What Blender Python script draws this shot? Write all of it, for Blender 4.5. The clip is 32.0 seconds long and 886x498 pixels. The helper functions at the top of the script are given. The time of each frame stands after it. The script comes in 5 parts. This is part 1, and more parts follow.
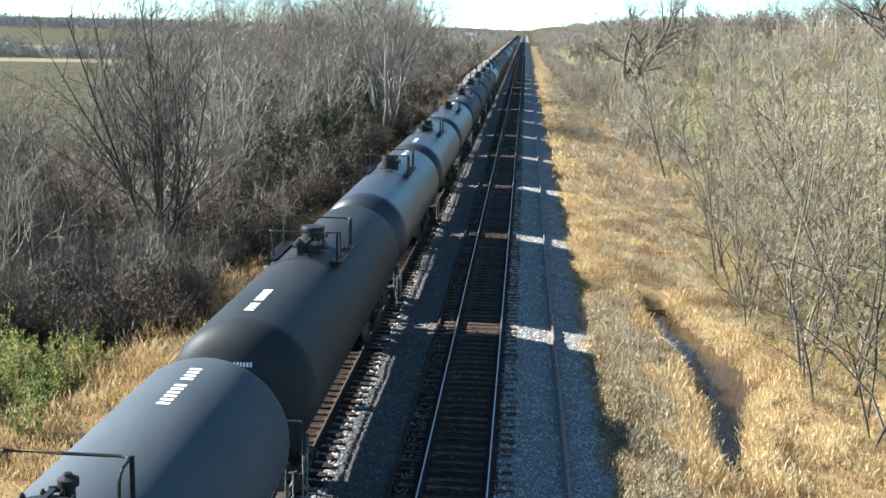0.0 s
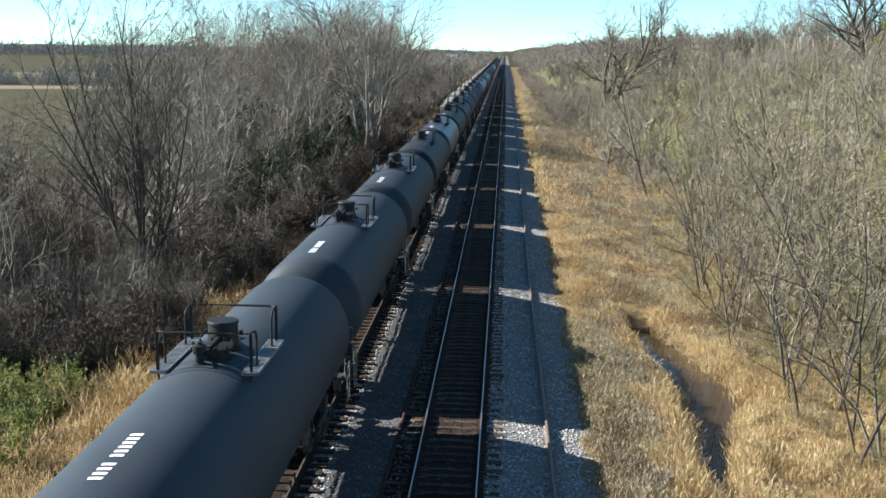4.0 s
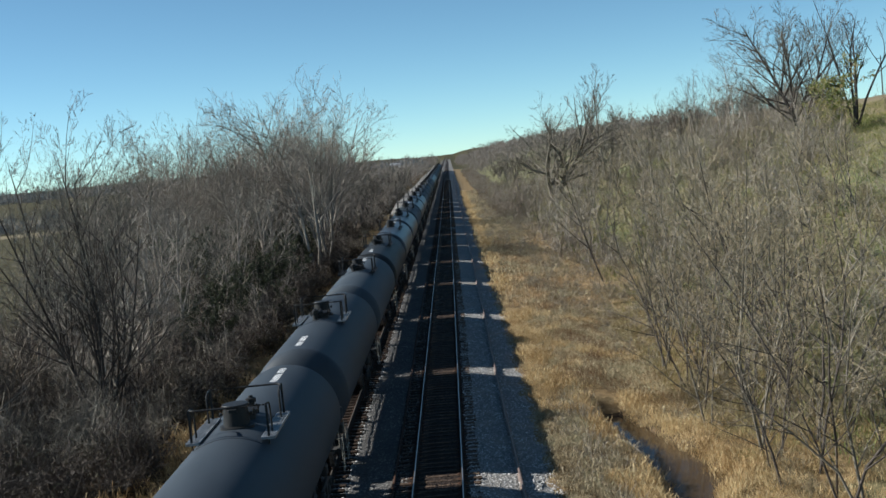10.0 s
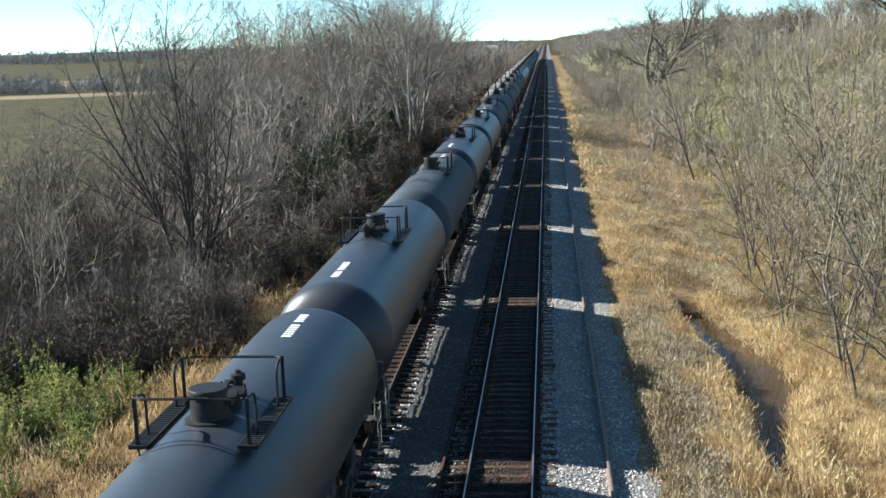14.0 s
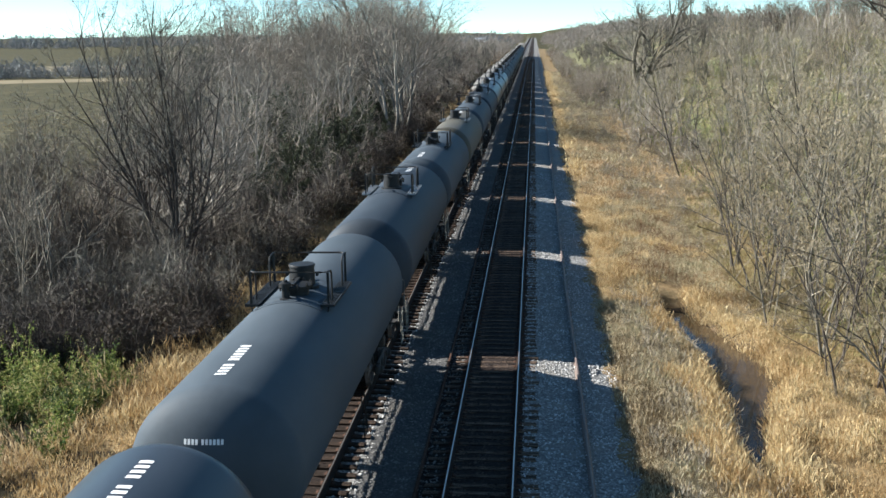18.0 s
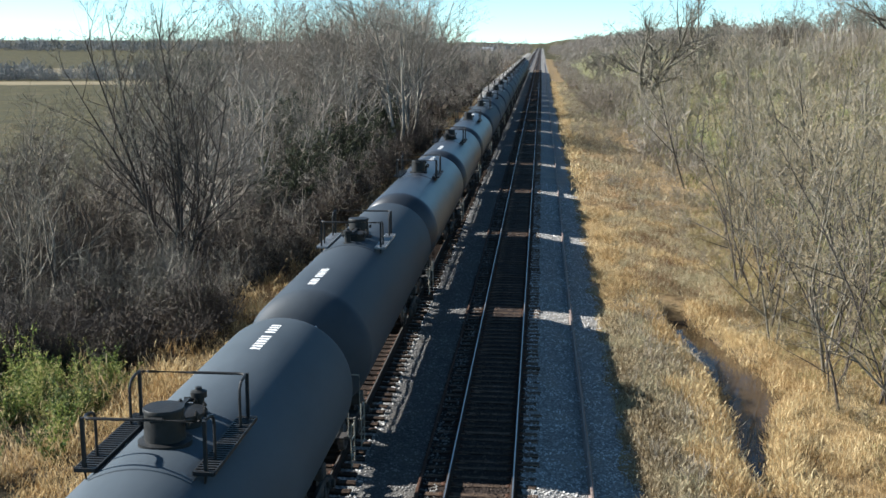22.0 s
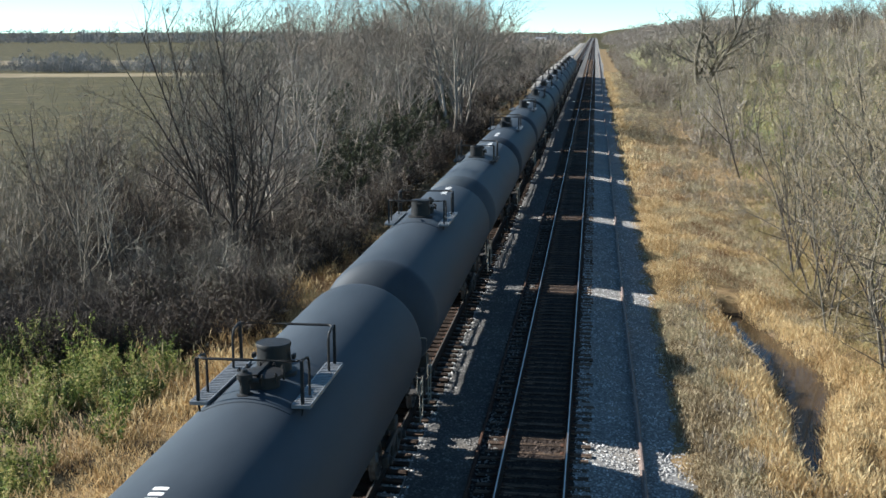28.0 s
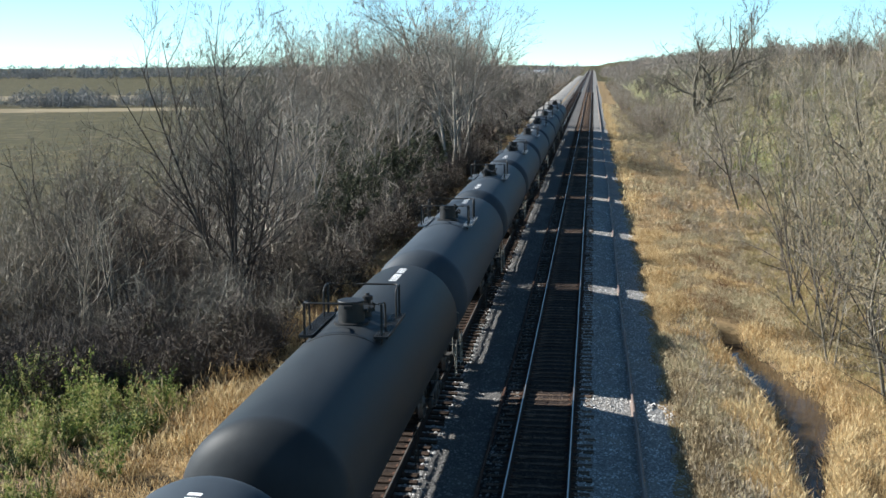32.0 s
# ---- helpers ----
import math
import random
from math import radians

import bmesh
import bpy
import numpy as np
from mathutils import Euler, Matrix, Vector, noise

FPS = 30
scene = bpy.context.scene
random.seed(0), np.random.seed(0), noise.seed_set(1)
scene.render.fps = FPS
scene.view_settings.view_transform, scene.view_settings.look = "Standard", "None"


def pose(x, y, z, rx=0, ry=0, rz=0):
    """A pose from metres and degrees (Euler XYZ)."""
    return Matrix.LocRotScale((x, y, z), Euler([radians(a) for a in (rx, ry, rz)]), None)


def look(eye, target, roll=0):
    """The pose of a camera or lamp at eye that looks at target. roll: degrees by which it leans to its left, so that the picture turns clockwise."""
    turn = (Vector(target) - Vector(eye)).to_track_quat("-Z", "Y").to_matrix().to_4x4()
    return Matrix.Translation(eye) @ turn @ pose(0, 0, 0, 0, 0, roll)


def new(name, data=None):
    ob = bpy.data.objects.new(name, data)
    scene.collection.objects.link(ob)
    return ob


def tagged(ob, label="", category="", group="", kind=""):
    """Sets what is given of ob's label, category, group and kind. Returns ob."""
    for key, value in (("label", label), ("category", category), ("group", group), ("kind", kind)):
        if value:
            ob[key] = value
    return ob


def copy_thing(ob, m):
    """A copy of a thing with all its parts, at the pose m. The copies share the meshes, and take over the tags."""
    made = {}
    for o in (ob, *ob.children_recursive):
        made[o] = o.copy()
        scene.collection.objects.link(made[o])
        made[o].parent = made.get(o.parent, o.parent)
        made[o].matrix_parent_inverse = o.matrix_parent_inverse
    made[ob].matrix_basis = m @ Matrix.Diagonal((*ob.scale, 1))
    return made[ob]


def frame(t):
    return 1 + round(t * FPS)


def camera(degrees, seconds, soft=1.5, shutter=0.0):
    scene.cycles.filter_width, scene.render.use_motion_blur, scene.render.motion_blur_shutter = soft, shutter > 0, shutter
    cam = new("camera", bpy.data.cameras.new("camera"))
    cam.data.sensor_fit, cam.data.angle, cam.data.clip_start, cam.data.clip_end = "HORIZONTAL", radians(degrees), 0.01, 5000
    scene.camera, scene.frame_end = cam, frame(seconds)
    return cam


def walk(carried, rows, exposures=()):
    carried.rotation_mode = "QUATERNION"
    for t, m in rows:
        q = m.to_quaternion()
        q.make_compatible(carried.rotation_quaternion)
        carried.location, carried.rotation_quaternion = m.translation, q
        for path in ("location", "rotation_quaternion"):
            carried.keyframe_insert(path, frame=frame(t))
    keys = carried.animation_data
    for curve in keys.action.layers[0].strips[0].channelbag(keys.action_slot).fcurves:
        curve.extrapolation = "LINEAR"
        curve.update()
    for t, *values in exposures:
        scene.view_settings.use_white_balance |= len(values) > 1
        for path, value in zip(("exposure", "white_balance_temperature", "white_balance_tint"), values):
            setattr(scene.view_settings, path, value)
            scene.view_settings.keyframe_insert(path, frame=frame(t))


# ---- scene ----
# z = 0 is the top of the rails; the tracks run along +y; the camera is held by hand on a bridge.
EYE = (0.0, 0.0, 9.94)
cam = camera(41.52, 32.0, soft=1.55)
TURNS = [  # seconds, pitch, roll, yaw
    (0, -10.81, -1.22, 4.00),
    (0.5, -10.94, -0.68, 3.44),
    (1, -10.27, -0.61, 3.62),
    (1.5, -10.37, -0.66, 3.39),
    (2, -10.81, -0.52, 3.54),
    (2.5, -10.32, -0.58, 3.55),
    (4.5, -9.74, -0.56, 2.58),
    (5, -9.76, -0.65, 2.06),
    (5.5, -9.46, -0.51, 1.73),
    (6, -8.90, -0.91, -0.43),
    (6.5, -9.13, -1.29, -2.26),
    (7, -9.04, -1.33, -0.21),
    (7.5, -8.57, 1.43, 3.02),
    (8, -8.20, 1.19, 3.07),
    (8.5, -7.05, 1.37, 3.71),
    (9, -5.64, 2.16, 2.78),
    (9.5, -5.80, 6.33, 3.31),
    (10, -4.72, 5.54, 0.23),
    (10.5, -7.25, 5.15, -0.33),
    (11, -7.27, 3.20, 1.55),
    (11.5, -10.45, 2.77, 6.85),
    (12, -11.27, 2.06, 9.89),
    (12.5, -11.19, 1.92, 8.40),
    (13, -9.76, 2.07, 6.31),
    (13.5, -10.09, 1.96, 5.01),
    (15.5, -10.12, 1.82, 5.01),
    (16, -9.68, 1.78, 4.74),
    (16.5, -9.65, 1.76, 4.26),
    (17, -10.28, 1.37, 4.09),
    (17.5, -10.52, 1.07, 4.17),
    (18, -10.52, 0.93, 4.40),
    (18.5, -10.47, 1.04, 4.59),
    (19, -10.46, 0.93, 4.55),
    (19.5, -10.87, 0.84, 4.19),
    (20, -10.77, 0.98, 4.06),
    (20.5, -9.89, 0.92, 4.32),
    (21, -9.67, 0.40, 4.38),
    (21.5, -9.95, 0.11, 4.43),
    (22, -10.10, -0.03, 4.76),
    (22.5, -10.05, 0.28, 6.23),
    (23, -10.45, 0.52, 7.28),
    (23.5, -10.55, 0.46, 6.71),
    (24, -10.17, 0.40, 6.10),
    (24.5, -9.96, 0.41, 5.92),
    (26.5, -9.82, 0.23, 6.21),
    (27, -9.81, -0.32, 4.88),
    (27.5, -10.32, -0.08, 5.11),
    (28, -10.55, 0.28, 7.32),
    (28.5, -10.13, 0.46, 9.02),
    (29, -9.85, 0.39, 7.99),
    (29.5, -9.51, 0.51, 6.97),
    (30, -9.46, 0.29, 6.66),
    (30.5, -8.94, 0.14, 6.83),
    (31, -9.15, 0.55, 6.89),
    (31.5, -9.08, 0.60, 7.13),
    (32, -8.96, 0.59, 7.25),
]
EXPOSURES = [(t, e + 0.62, 6100, 8) for t, e in [(0, 1.42), (1, 1.2), (2, 1.06), (5, 0.8), (6, 0.82), (7, 0.6), (9, 0.38), (10.5, 0.04), (11.2, 0.04), (12, 0.74), (13, 0.92), (17, 0.87), (20.5, 0.92), (23, 0.75), (32, 0.78)]]
walk(cam, [(t, pose(*EYE, 90 + p, r, w)) for t, p, r, w in TURNS], EXPOSURES)

# ---- world, sun ----
TO_SUN = Vector((-1.0, 0.13, 0.589)).normalized()
world = bpy.data.worlds.new("world")
scene.world = world
world.use_nodes = True
wn = world.node_tree.nodes
sky = wn.new("ShaderNodeTexSky")
sky.sky_type = "NISHITA"
sky.sun_disc = False
sky.sun_elevation = math.asin(TO_SUN.z)
sky.sun_rotation = math.atan2(TO_SUN.x, TO_SUN.y)
sky.altitude = 100
sky.air_density, sky.dust_density, sky.ozone_density = 0.5, 0.0, 2.6
tint = wn.new("ShaderNodeMix")
tint.data_type, tint.blend_type = "RGBA", "MULTIPLY"
tint.inputs[0].default_value = 1.0
tint.inputs[7].default_value = (0.9, 1.05, 0.9, 1)
world.node_tree.links.new(sky.outputs[0], tint.inputs[6])
world.node_tree.links.new(tint.outputs[2], wn["Background"].inputs[0])
wn["Background"].inputs[1].default_value = 0.08
sun = new("sun", bpy.data.lights.new("sun", "SUN"))
sun.data.energy, sun.data.angle, sun.data.color = 5.0, radians(0.53), (1.0, 0.945, 0.86)
sun.matrix_world = look((-60, 10, 40), Vector((-60, 10, 40)) - TO_SUN)


# ---- materials ----
def material(name, stops, scale=3.0, detail=6.0, rough=(0.7, 0.95), metal=0.0, bump=0.2, bump_scale=None,
             island=0.0, objrand=0.0, stain=None, stretch=(1, 1, 1), spec=0.5):
    """A noise between the colours of stops, with fine relief; stain: (colour, scale, low, high) of a second, larger noise."""
    m = bpy.data.materials.new(name)
    m.use_nodes = True
    nt = m.node_tree
    N, L = nt.nodes, nt.links
    bsdf = N["Principled BSDF"]
    co = N.new("ShaderNodeTexCoord")
    mp = N.new("ShaderNodeMapping")
    mp.inputs["Scale"].default_value = stretch
    L.new(co.outputs["Object"], mp.inputs[0])
    nz = N.new("ShaderNodeTexNoise")
    nz.inputs["Scale"].default_value, nz.inputs["Detail"].default_value = scale, detail
    nz.inputs["Roughness"].default_value = 0.62
    L.new(mp.outputs[0], nz.inputs["Vector"])
    ramp = N.new("ShaderNodeValToRGB")
    e = ramp.color_ramp.elements
    while len(e) < len(stops):
        e.new(0.5)
    for k, (at, c) in enumerate(stops):
        e[k].position, e[k].color = at, (*c, 1)
    L.new(nz.outputs[0], ramp.inputs[0])
    colour = ramp.outputs[0]
    if stain:
        n2 = N.new("ShaderNodeTexNoise")
        n2.inputs["Scale"].default_value, n2.inputs["Detail"].default_value = stain[1], 5
        L.new(mp.outputs[0], n2.inputs["Vector"])
        mr = N.new("ShaderNodeMapRange")
        mr.inputs[1].default_value, mr.inputs[2].default_value = stain[2], stain[3]
        L.new(n2.outputs[0], mr.inputs[0])
        mx = N.new("ShaderNodeMix")
        mx.data_type = "RGBA"
        L.new(mr.outputs[0], mx.inputs[0])
        L.new(colour, mx.inputs[6])
        mx.inputs[7].default_value = (*stain[0], 1)
        colour = mx.outputs[2]
    if island or objrand:
        src = N.new("ShaderNodeNewGeometry").outputs["Random Per Island"] if island else N.new("ShaderNodeObjectInfo").outputs["Random"]
        amount = island or objrand
        mr = N.new("ShaderNodeMapRange")
        mr.inputs[3].default_value, mr.inputs[4].default_value = 1 - amount, 1 + amount
        L.new(src, mr.inputs[0])
        hs = N.new("ShaderNodeHueSaturation")
        L.new(mr.outputs[0], hs.inputs["Value"])
        L.new(colour, hs.inputs["Color"])
        colour = hs.outputs[0]
    L.new(colour, bsdf.inputs["Base Color"])
    rr = N.new("ShaderNodeMapRange")
    rr.inputs[3].default_value, rr.inputs[4].default_value = rough
    L.new(nz.outputs[0], rr.inputs[0])
    L.new(rr.outputs[0], bsdf.inputs["Roughness"])
    bsdf.inputs["Metallic"].default_value = metal
    bsdf.inputs["Specular IOR Level"].default_value = spec
    if bump:
        bn = N.new("ShaderNodeTexNoise")
        bn.inputs["Scale"].default_value, bn.inputs["Detail"].default_value = bump_scale or scale * 4, 4
        L.new(mp.outputs[0], bn.inputs["Vector"])
        bp = N.new("ShaderNodeBump")
        bp.inputs["Strength"].default_value, bp.inputs["Distance"].default_value = bump, 0.05
        L.new(bn.outputs[0], bp.inputs["Height"])
        L.new(bp.outputs[0], bsdf.inputs["Normal"])
    return m


def leafy(name, colours, scale=0.6, transl=0.25, large=0.05):
    """Leaves or blades: a colour for each piece out of a ramp, shifted by a large noise; some light goes through."""
    m = bpy.data.materials.new(name)
    m.use_nodes = True
    nt = m.node_tree
    N, L = nt.nodes, nt.links
    bsdf = N["Principled BSDF"]
    rnd = N.new("ShaderNodeNewGeometry").outputs["Random Per Island"]
    co = N.new("ShaderNodeTexCoord")
    nz = N.new("ShaderNodeTexNoise")
    nz.inputs["Scale"].default_value = large * 8
    nz.inputs["Detail"].default_value = 4
    L.new(co.outputs["Object"], nz.inputs["Vector"])
    ma = N.new("ShaderNodeMath")
    ma.operation = "MULTIPLY_ADD"
    ma.inputs[1].default_value = 2.2
    ma.inputs[2].default_value = -1.1
    L.new(nz.outputs[0], ma.inputs[0])
    ad = N.new("ShaderNodeMath")
    ad.use_clamp = True
    L.new(rnd, ad.inputs[0])
    L.new(ma.outputs[0], ad.inputs[1])
    ramp = N.new("ShaderNodeValToRGB")
    e = ramp.color_ramp.elements
    while len(e) < len(colours):
        e.new(0.5)
    for k, c in enumerate(colours):
        e[k].position, e[k].color = k / (len(colours) - 1), (*c, 1)
    L.new(ad.outputs[0], ramp.inputs[0])
    L.new(ramp.outputs[0], bsdf.inputs["Base Color"])
    bsdf.inputs["Roughness"].default_value = 0.75
    bsdf.inputs["Specular IOR Level"].default_value = 0.25
    tr = N.new("ShaderNodeBsdfTranslucent")
    L.new(ramp.outputs[0], tr.inputs[0])
    mx = N.new("ShaderNodeMixShader")
    mx.inputs[0].default_value = transl
    L.new(bsdf.outputs[0], mx.inputs[1])
    L.new(tr.outputs[0], mx.inputs[2])
    L.new(mx.outputs[0], N["Material Output"].inputs[0])
    return m


BALLAST = material("ballast_gravel", spec=0.12, stops=[(0.3, (0.054, 0.053, 0.052)), (0.55, (0.1, 0.096, 0.092)), (0.75, (0.205, 0.194, 0.183))], scale=14, detail=3, bump=0.9, bump_scale=16,
                   stain=((0.13, 0.115, 0.098), 0.5, 0.5, 0.75))
LIGHT_BALLAST = material("pale_ballast_gravel", spec=0.12, stops=[(0.3, (0.1, 0.098, 0.095)), (0.52, (0.205, 0.197, 0.186)), (0.72, (0.42, 0.405, 0.38))], scale=14, detail=3, bump=0.9, bump_scale=16,
                         stain=((0.3, 0.265, 0.22), 0.5, 0.52, 0.8))
CRIB = material("oily_ballast", spec=0.12, stops=[(0.3, (0.012, 0.009, 0.008)), (0.6, (0.034, 0.024, 0.019)), (0.8, (0.08, 0.058, 0.045))], scale=14, detail=3, bump=0.9, bump_scale=16)
STONE = material("ballast_stone", spec=0.12, stops=[(0.3, (0.095, 0.092, 0.088)), (0.7, (0.25, 0.24, 0.227))], scale=2.0, detail=4, bump=0.1, island=0.45)
PALE_STONE = material("pale_ballast_stone", spec=0.12, stops=[(0.3, (0.25, 0.241, 0.23)), (0.7, (0.55, 0.535, 0.51))], scale=2.0, detail=4, bump=0.1, island=0.45)
DIRT_STONE = material("oily_stone", spec=0.12, stops=[(0.3, (0.025, 0.019, 0.016)), (0.7, (0.085, 0.064, 0.053))], scale=2.0, detail=4, bump=0.1, island=0.5)
TIE = material("tie_wood", spec=0.12, stops=[(0.25, (0.02, 0.014, 0.011)), (0.48, (0.058, 0.039, 0.028)), (0.7, (0.3, 0.21, 0.145))], scale=3, detail=8, bump=0.6, stretch=(0.6, 8, 8), objrand=0.35)
OILY_TIE = material("oily_tie_wood", spec=0.12, stops=[(0.25, (0.012, 0.009, 0.007)), (0.5, (0.034, 0.023, 0.017)), (0.74, (0.12, 0.08, 0.055))], scale=3, detail=8, bump=0.6, stretch=(0.6, 8, 8), objrand=0.35)
RAIL_HEAD = material("polished_rail", [(0.3, (0.42, 0.39, 0.36)), (0.7, (0.6, 0.57, 0.53))], 4, 3, rough=(0.35, 0.55), metal=1.0, bump=0.02, stretch=(30, 0.3, 30))
RUST = material("rusty_steel", [(0.3, (0.03, 0.017, 0.012)), (0.7, (0.09, 0.047, 0.031))], 6, 6, rough=(0.7, 0.95), spec=0.12, bump=0.2)
RAIL_SIDE = material("dark_rail_steel", [(0.3, (0.013, 0.009, 0.007)), (0.7, (0.038, 0.024, 0.018))], 6, 6, rough=(0.7, 0.95), spec=0.1, bump=0.2)
RUST_RAIL = material("rusty_loose_rail", [(0.3, (0.12, 0.085, 0.07)), (0.7, (0.26, 0.2, 0.17))], 6, 6, rough=(0.5, 0.8), metal=0.4, bump=0.2)
TANKS = {
    "satin": material("satin_black_tank_paint", [(0.3, (0.03, 0.038, 0.048)), (0.7, (0.045, 0.056, 0.069))], 0.9, 8, spec=0.16, rough=(0.55, 0.7), bump=0.05, bump_scale=5,
                      stain=((0.052, 0.058, 0.063), 0.35, 0.5, 0.8), stretch=(1, 0.35, 1)),
    "gloss": material("glossy_black_tank_paint", [(0.3, (0.023, 0.028, 0.036)), (0.7, (0.036, 0.042, 0.052))], 0.9, 8, spec=0.4, rough=(0.33, 0.46), bump=0.03, bump_scale=4,
                      stain=((0.046, 0.045, 0.045), 0.35, 0.55, 0.85), stretch=(1, 0.35, 1)),
    "dull": material("dull_grey_black_tank_paint", [(0.3, (0.047, 0.059, 0.071)), (0.7, (0.069, 0.084, 0.099))], 0.9, 8, spec=0.14, rough=(0.58, 0.75), bump=0.06, bump_scale=5,
                     stain=((0.07, 0.077, 0.082), 0.35, 0.5, 0.8), stretch=(1, 0.35, 1)),
    "matte": material("matte_black_tank_paint", [(0.3, (0.02, 0.023, 0.026)), (0.7, (0.032, 0.036, 0.04))], 0.9, 8, spec=0.1, rough=(0.45, 0.62), bump=0.05, bump_scale=5,
                      stain=((0.045, 0.046, 0.048), 0.35, 0.5, 0.85), stretch=(1, 0.35, 1)),
    "brown": material("dusty_brown_tank_paint", [(0.3, (0.058, 0.053, 0.039)), (0.7, (0.09, 0.083, 0.062))], 0.9, 8, rough=(0.6, 0.8), bump=0.06, bump_scale=5,
                      stain=((0.1, 0.087, 0.063), 0.35, 0.5, 0.8), stretch=(1, 0.35, 1)),
}
FITTING = material("black_fitting_paint", [(0.3, (0.009, 0.01, 0.011)), (0.7, (0.022, 0.022, 0.022))], 5, 6, spec=0.25, rough=(0.4, 0.65), bump=0.12)
GREASY = material("greasy_underframe", [(0.3, (0.016, 0.015, 0.014)), (0.7, (0.045, 0.038, 0.032))], 5, 6, rough=(0.6, 0.9), bump=0.2)
GRATING = material("grating_steel", [(0.3, (0.16, 0.17, 0.18)), (0.7, (0.3, 0.31, 0.32))], 6, 5, rough=(0.4, 0.6), metal=0.5, bump=0.1)
WHITE = material("white_marking_paint", [(0.3, (0.7, 0.7, 0.69)), (0.7, (0.85, 0.85, 0.84))], 6, 5, rough=(0.5, 0.7), bump=0.05)
FADED = material("faded_spray_paint", [(0.3, (0.16, 0.19, 0.22)), (0.7, (0.34, 0.38, 0.42))], 9, 5, rough=(0.5, 0.7), bump=0.05)
YELLOW = material("yellow_grab_paint", [(0.3, (0.13, 0.125, 0.105)), (0.7, (0.26, 0.245, 0.2))], 6, 5, rough=(0.5, 0.7), bump=0.05)
WHEEL = material("worn_wheel_steel", [(0.3, (0.08, 0.06, 0.05)), (0.7, (0.2, 0.17, 0.15))], 6, 5, rough=(0.35, 0.7), metal=0.6, bump=0.1)
STRAW_FLOOR = material("dry_grass_floor", spec=0.12, stops=[(0.25, (0.085, 0.055, 0.026)), (0.5, (0.22, 0.15, 0.075)), (0.78, (0.4, 0.3, 0.16))], scale=1.1, detail=9, bump=1.0, bump_scale=9,
                       stain=((0.22, 0.17, 0.09), 0.16, 0.5, 0.75))
# Leaf-litter floor, its colour lowered for the shade under the brush.
BRUSH_FLOOR = material("shade_dark_brush_floor", spec=0.12, stops=[(0.25, (0.018, 0.014, 0.01)), (0.5, (0.045, 0.034, 0.023)), (0.78, (0.11, 0.082, 0.052))], scale=1.2, detail=9, bump=1.0, bump_scale=9,
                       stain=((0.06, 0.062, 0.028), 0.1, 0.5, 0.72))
SLOPE_FLOOR = material("grassy_slope", spec=0.12, stops=[(0.25, (0.07, 0.062, 0.034)), (0.5, (0.16, 0.148, 0.078)), (0.78, (0.31, 0.275, 0.15))], scale=0.9, detail=9, bump=1.0, bump_scale=6,
                       stain=((0.1, 0.125, 0.045), 0.07, 0.47, 0.66))
FIELD = material("harvested_field", spec=0.12, stops=[(0.3, (0.026, 0.022, 0.009)), (0.5, (0.052, 0.046, 0.019)), (0.72, (0.1, 0.084, 0.036))], scale=0.5, detail=11, bump=1.0, bump_scale=3,
                 stain=((0.11, 0.088, 0.045), 0.22, 0.56, 0.7))
STUBBLE = material("pale_stubble_field", spec=0.12, stops=[(0.3, (0.15, 0.12, 0.07)), (0.7, (0.24, 0.2, 0.125))], scale=0.1, detail=8, bump=0.5, bump_scale=3)
MUD = material("ditch_mud", spec=0.12, stops=[(0.3, (0.035, 0.025, 0.015)), (0.7, (0.12, 0.085, 0.05))], scale=2, detail=8, bump=0.6)
BARK = material("grey_brown_bark", spec=0.12, stops=[(0.25, (0.095, 0.085, 0.069)), (0.75, (0.29, 0.264, 0.217))], scale=3, detail=5, bump=0.0, island=0.45,
                stain=((0.085, 0.066, 0.052), 0.11, 0.42, 0.66))
BARK_PALE = material("pale_sapling_bark", spec=0.12, stops=[(0.25, (0.14, 0.122, 0.095)), (0.75, (0.36, 0.315, 0.245))], scale=3, detail=5, bump=0.0, island=0.35)
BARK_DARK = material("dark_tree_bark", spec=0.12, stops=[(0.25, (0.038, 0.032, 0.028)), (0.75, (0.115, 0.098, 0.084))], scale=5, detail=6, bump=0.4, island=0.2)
BARK_HAZE = material("mauve_grey_bark", spec=0.12, stops=[(0.25, (0.165, 0.148, 0.124)), (0.75, (0.42, 0.38, 0.318))], scale=3, detail=5, bump=0.0, island=0.4,
                stain=((0.125, 0.094, 0.076), 0.08, 0.42, 0.66))
BARK_WARM = material("olive_tan_bark", spec=0.12, stops=[(0.25, (0.12, 0.1, 0.064)), (0.75, (0.33, 0.275, 0.18))], scale=3, detail=5, bump=0.0, island=0.4)
BARK_MID = material("brown_sapling_bark", spec=0.12, stops=[(0.25, (0.075, 0.067, 0.053)), (0.75, (0.215, 0.195, 0.155))], scale=3, detail=5, bump=0.0, island=0.4)
OLIVE_STRAW = leafy("olive_straw_blades", [(0.2, 0.15, 0.072), (0.31, 0.25, 0.12), (0.27, 0.25, 0.105), (0.45, 0.37, 0.2)], transl=0.3, large=0.06)
STRAW = leafy("dry_grass_blades", [(0.27, 0.173, 0.076), (0.415, 0.292, 0.142), (0.545, 0.415, 0.22), (0.64, 0.52, 0.305)], transl=0.3, large=0.045)
DEADWEED = leafy("grey_dead_weeds", [(0.13, 0.095, 0.052), (0.33, 0.26, 0.155), (0.48, 0.405, 0.27), (0.4, 0.375, 0.235)], transl=0.2, large=0.06)
WEED = leafy("green_weed_leaves", [(0.042, 0.07, 0.02), (0.11, 0.155, 0.035), (0.24, 0.27, 0.075), (0.44, 0.38, 0.17)], transl=0.35, large=0.08)
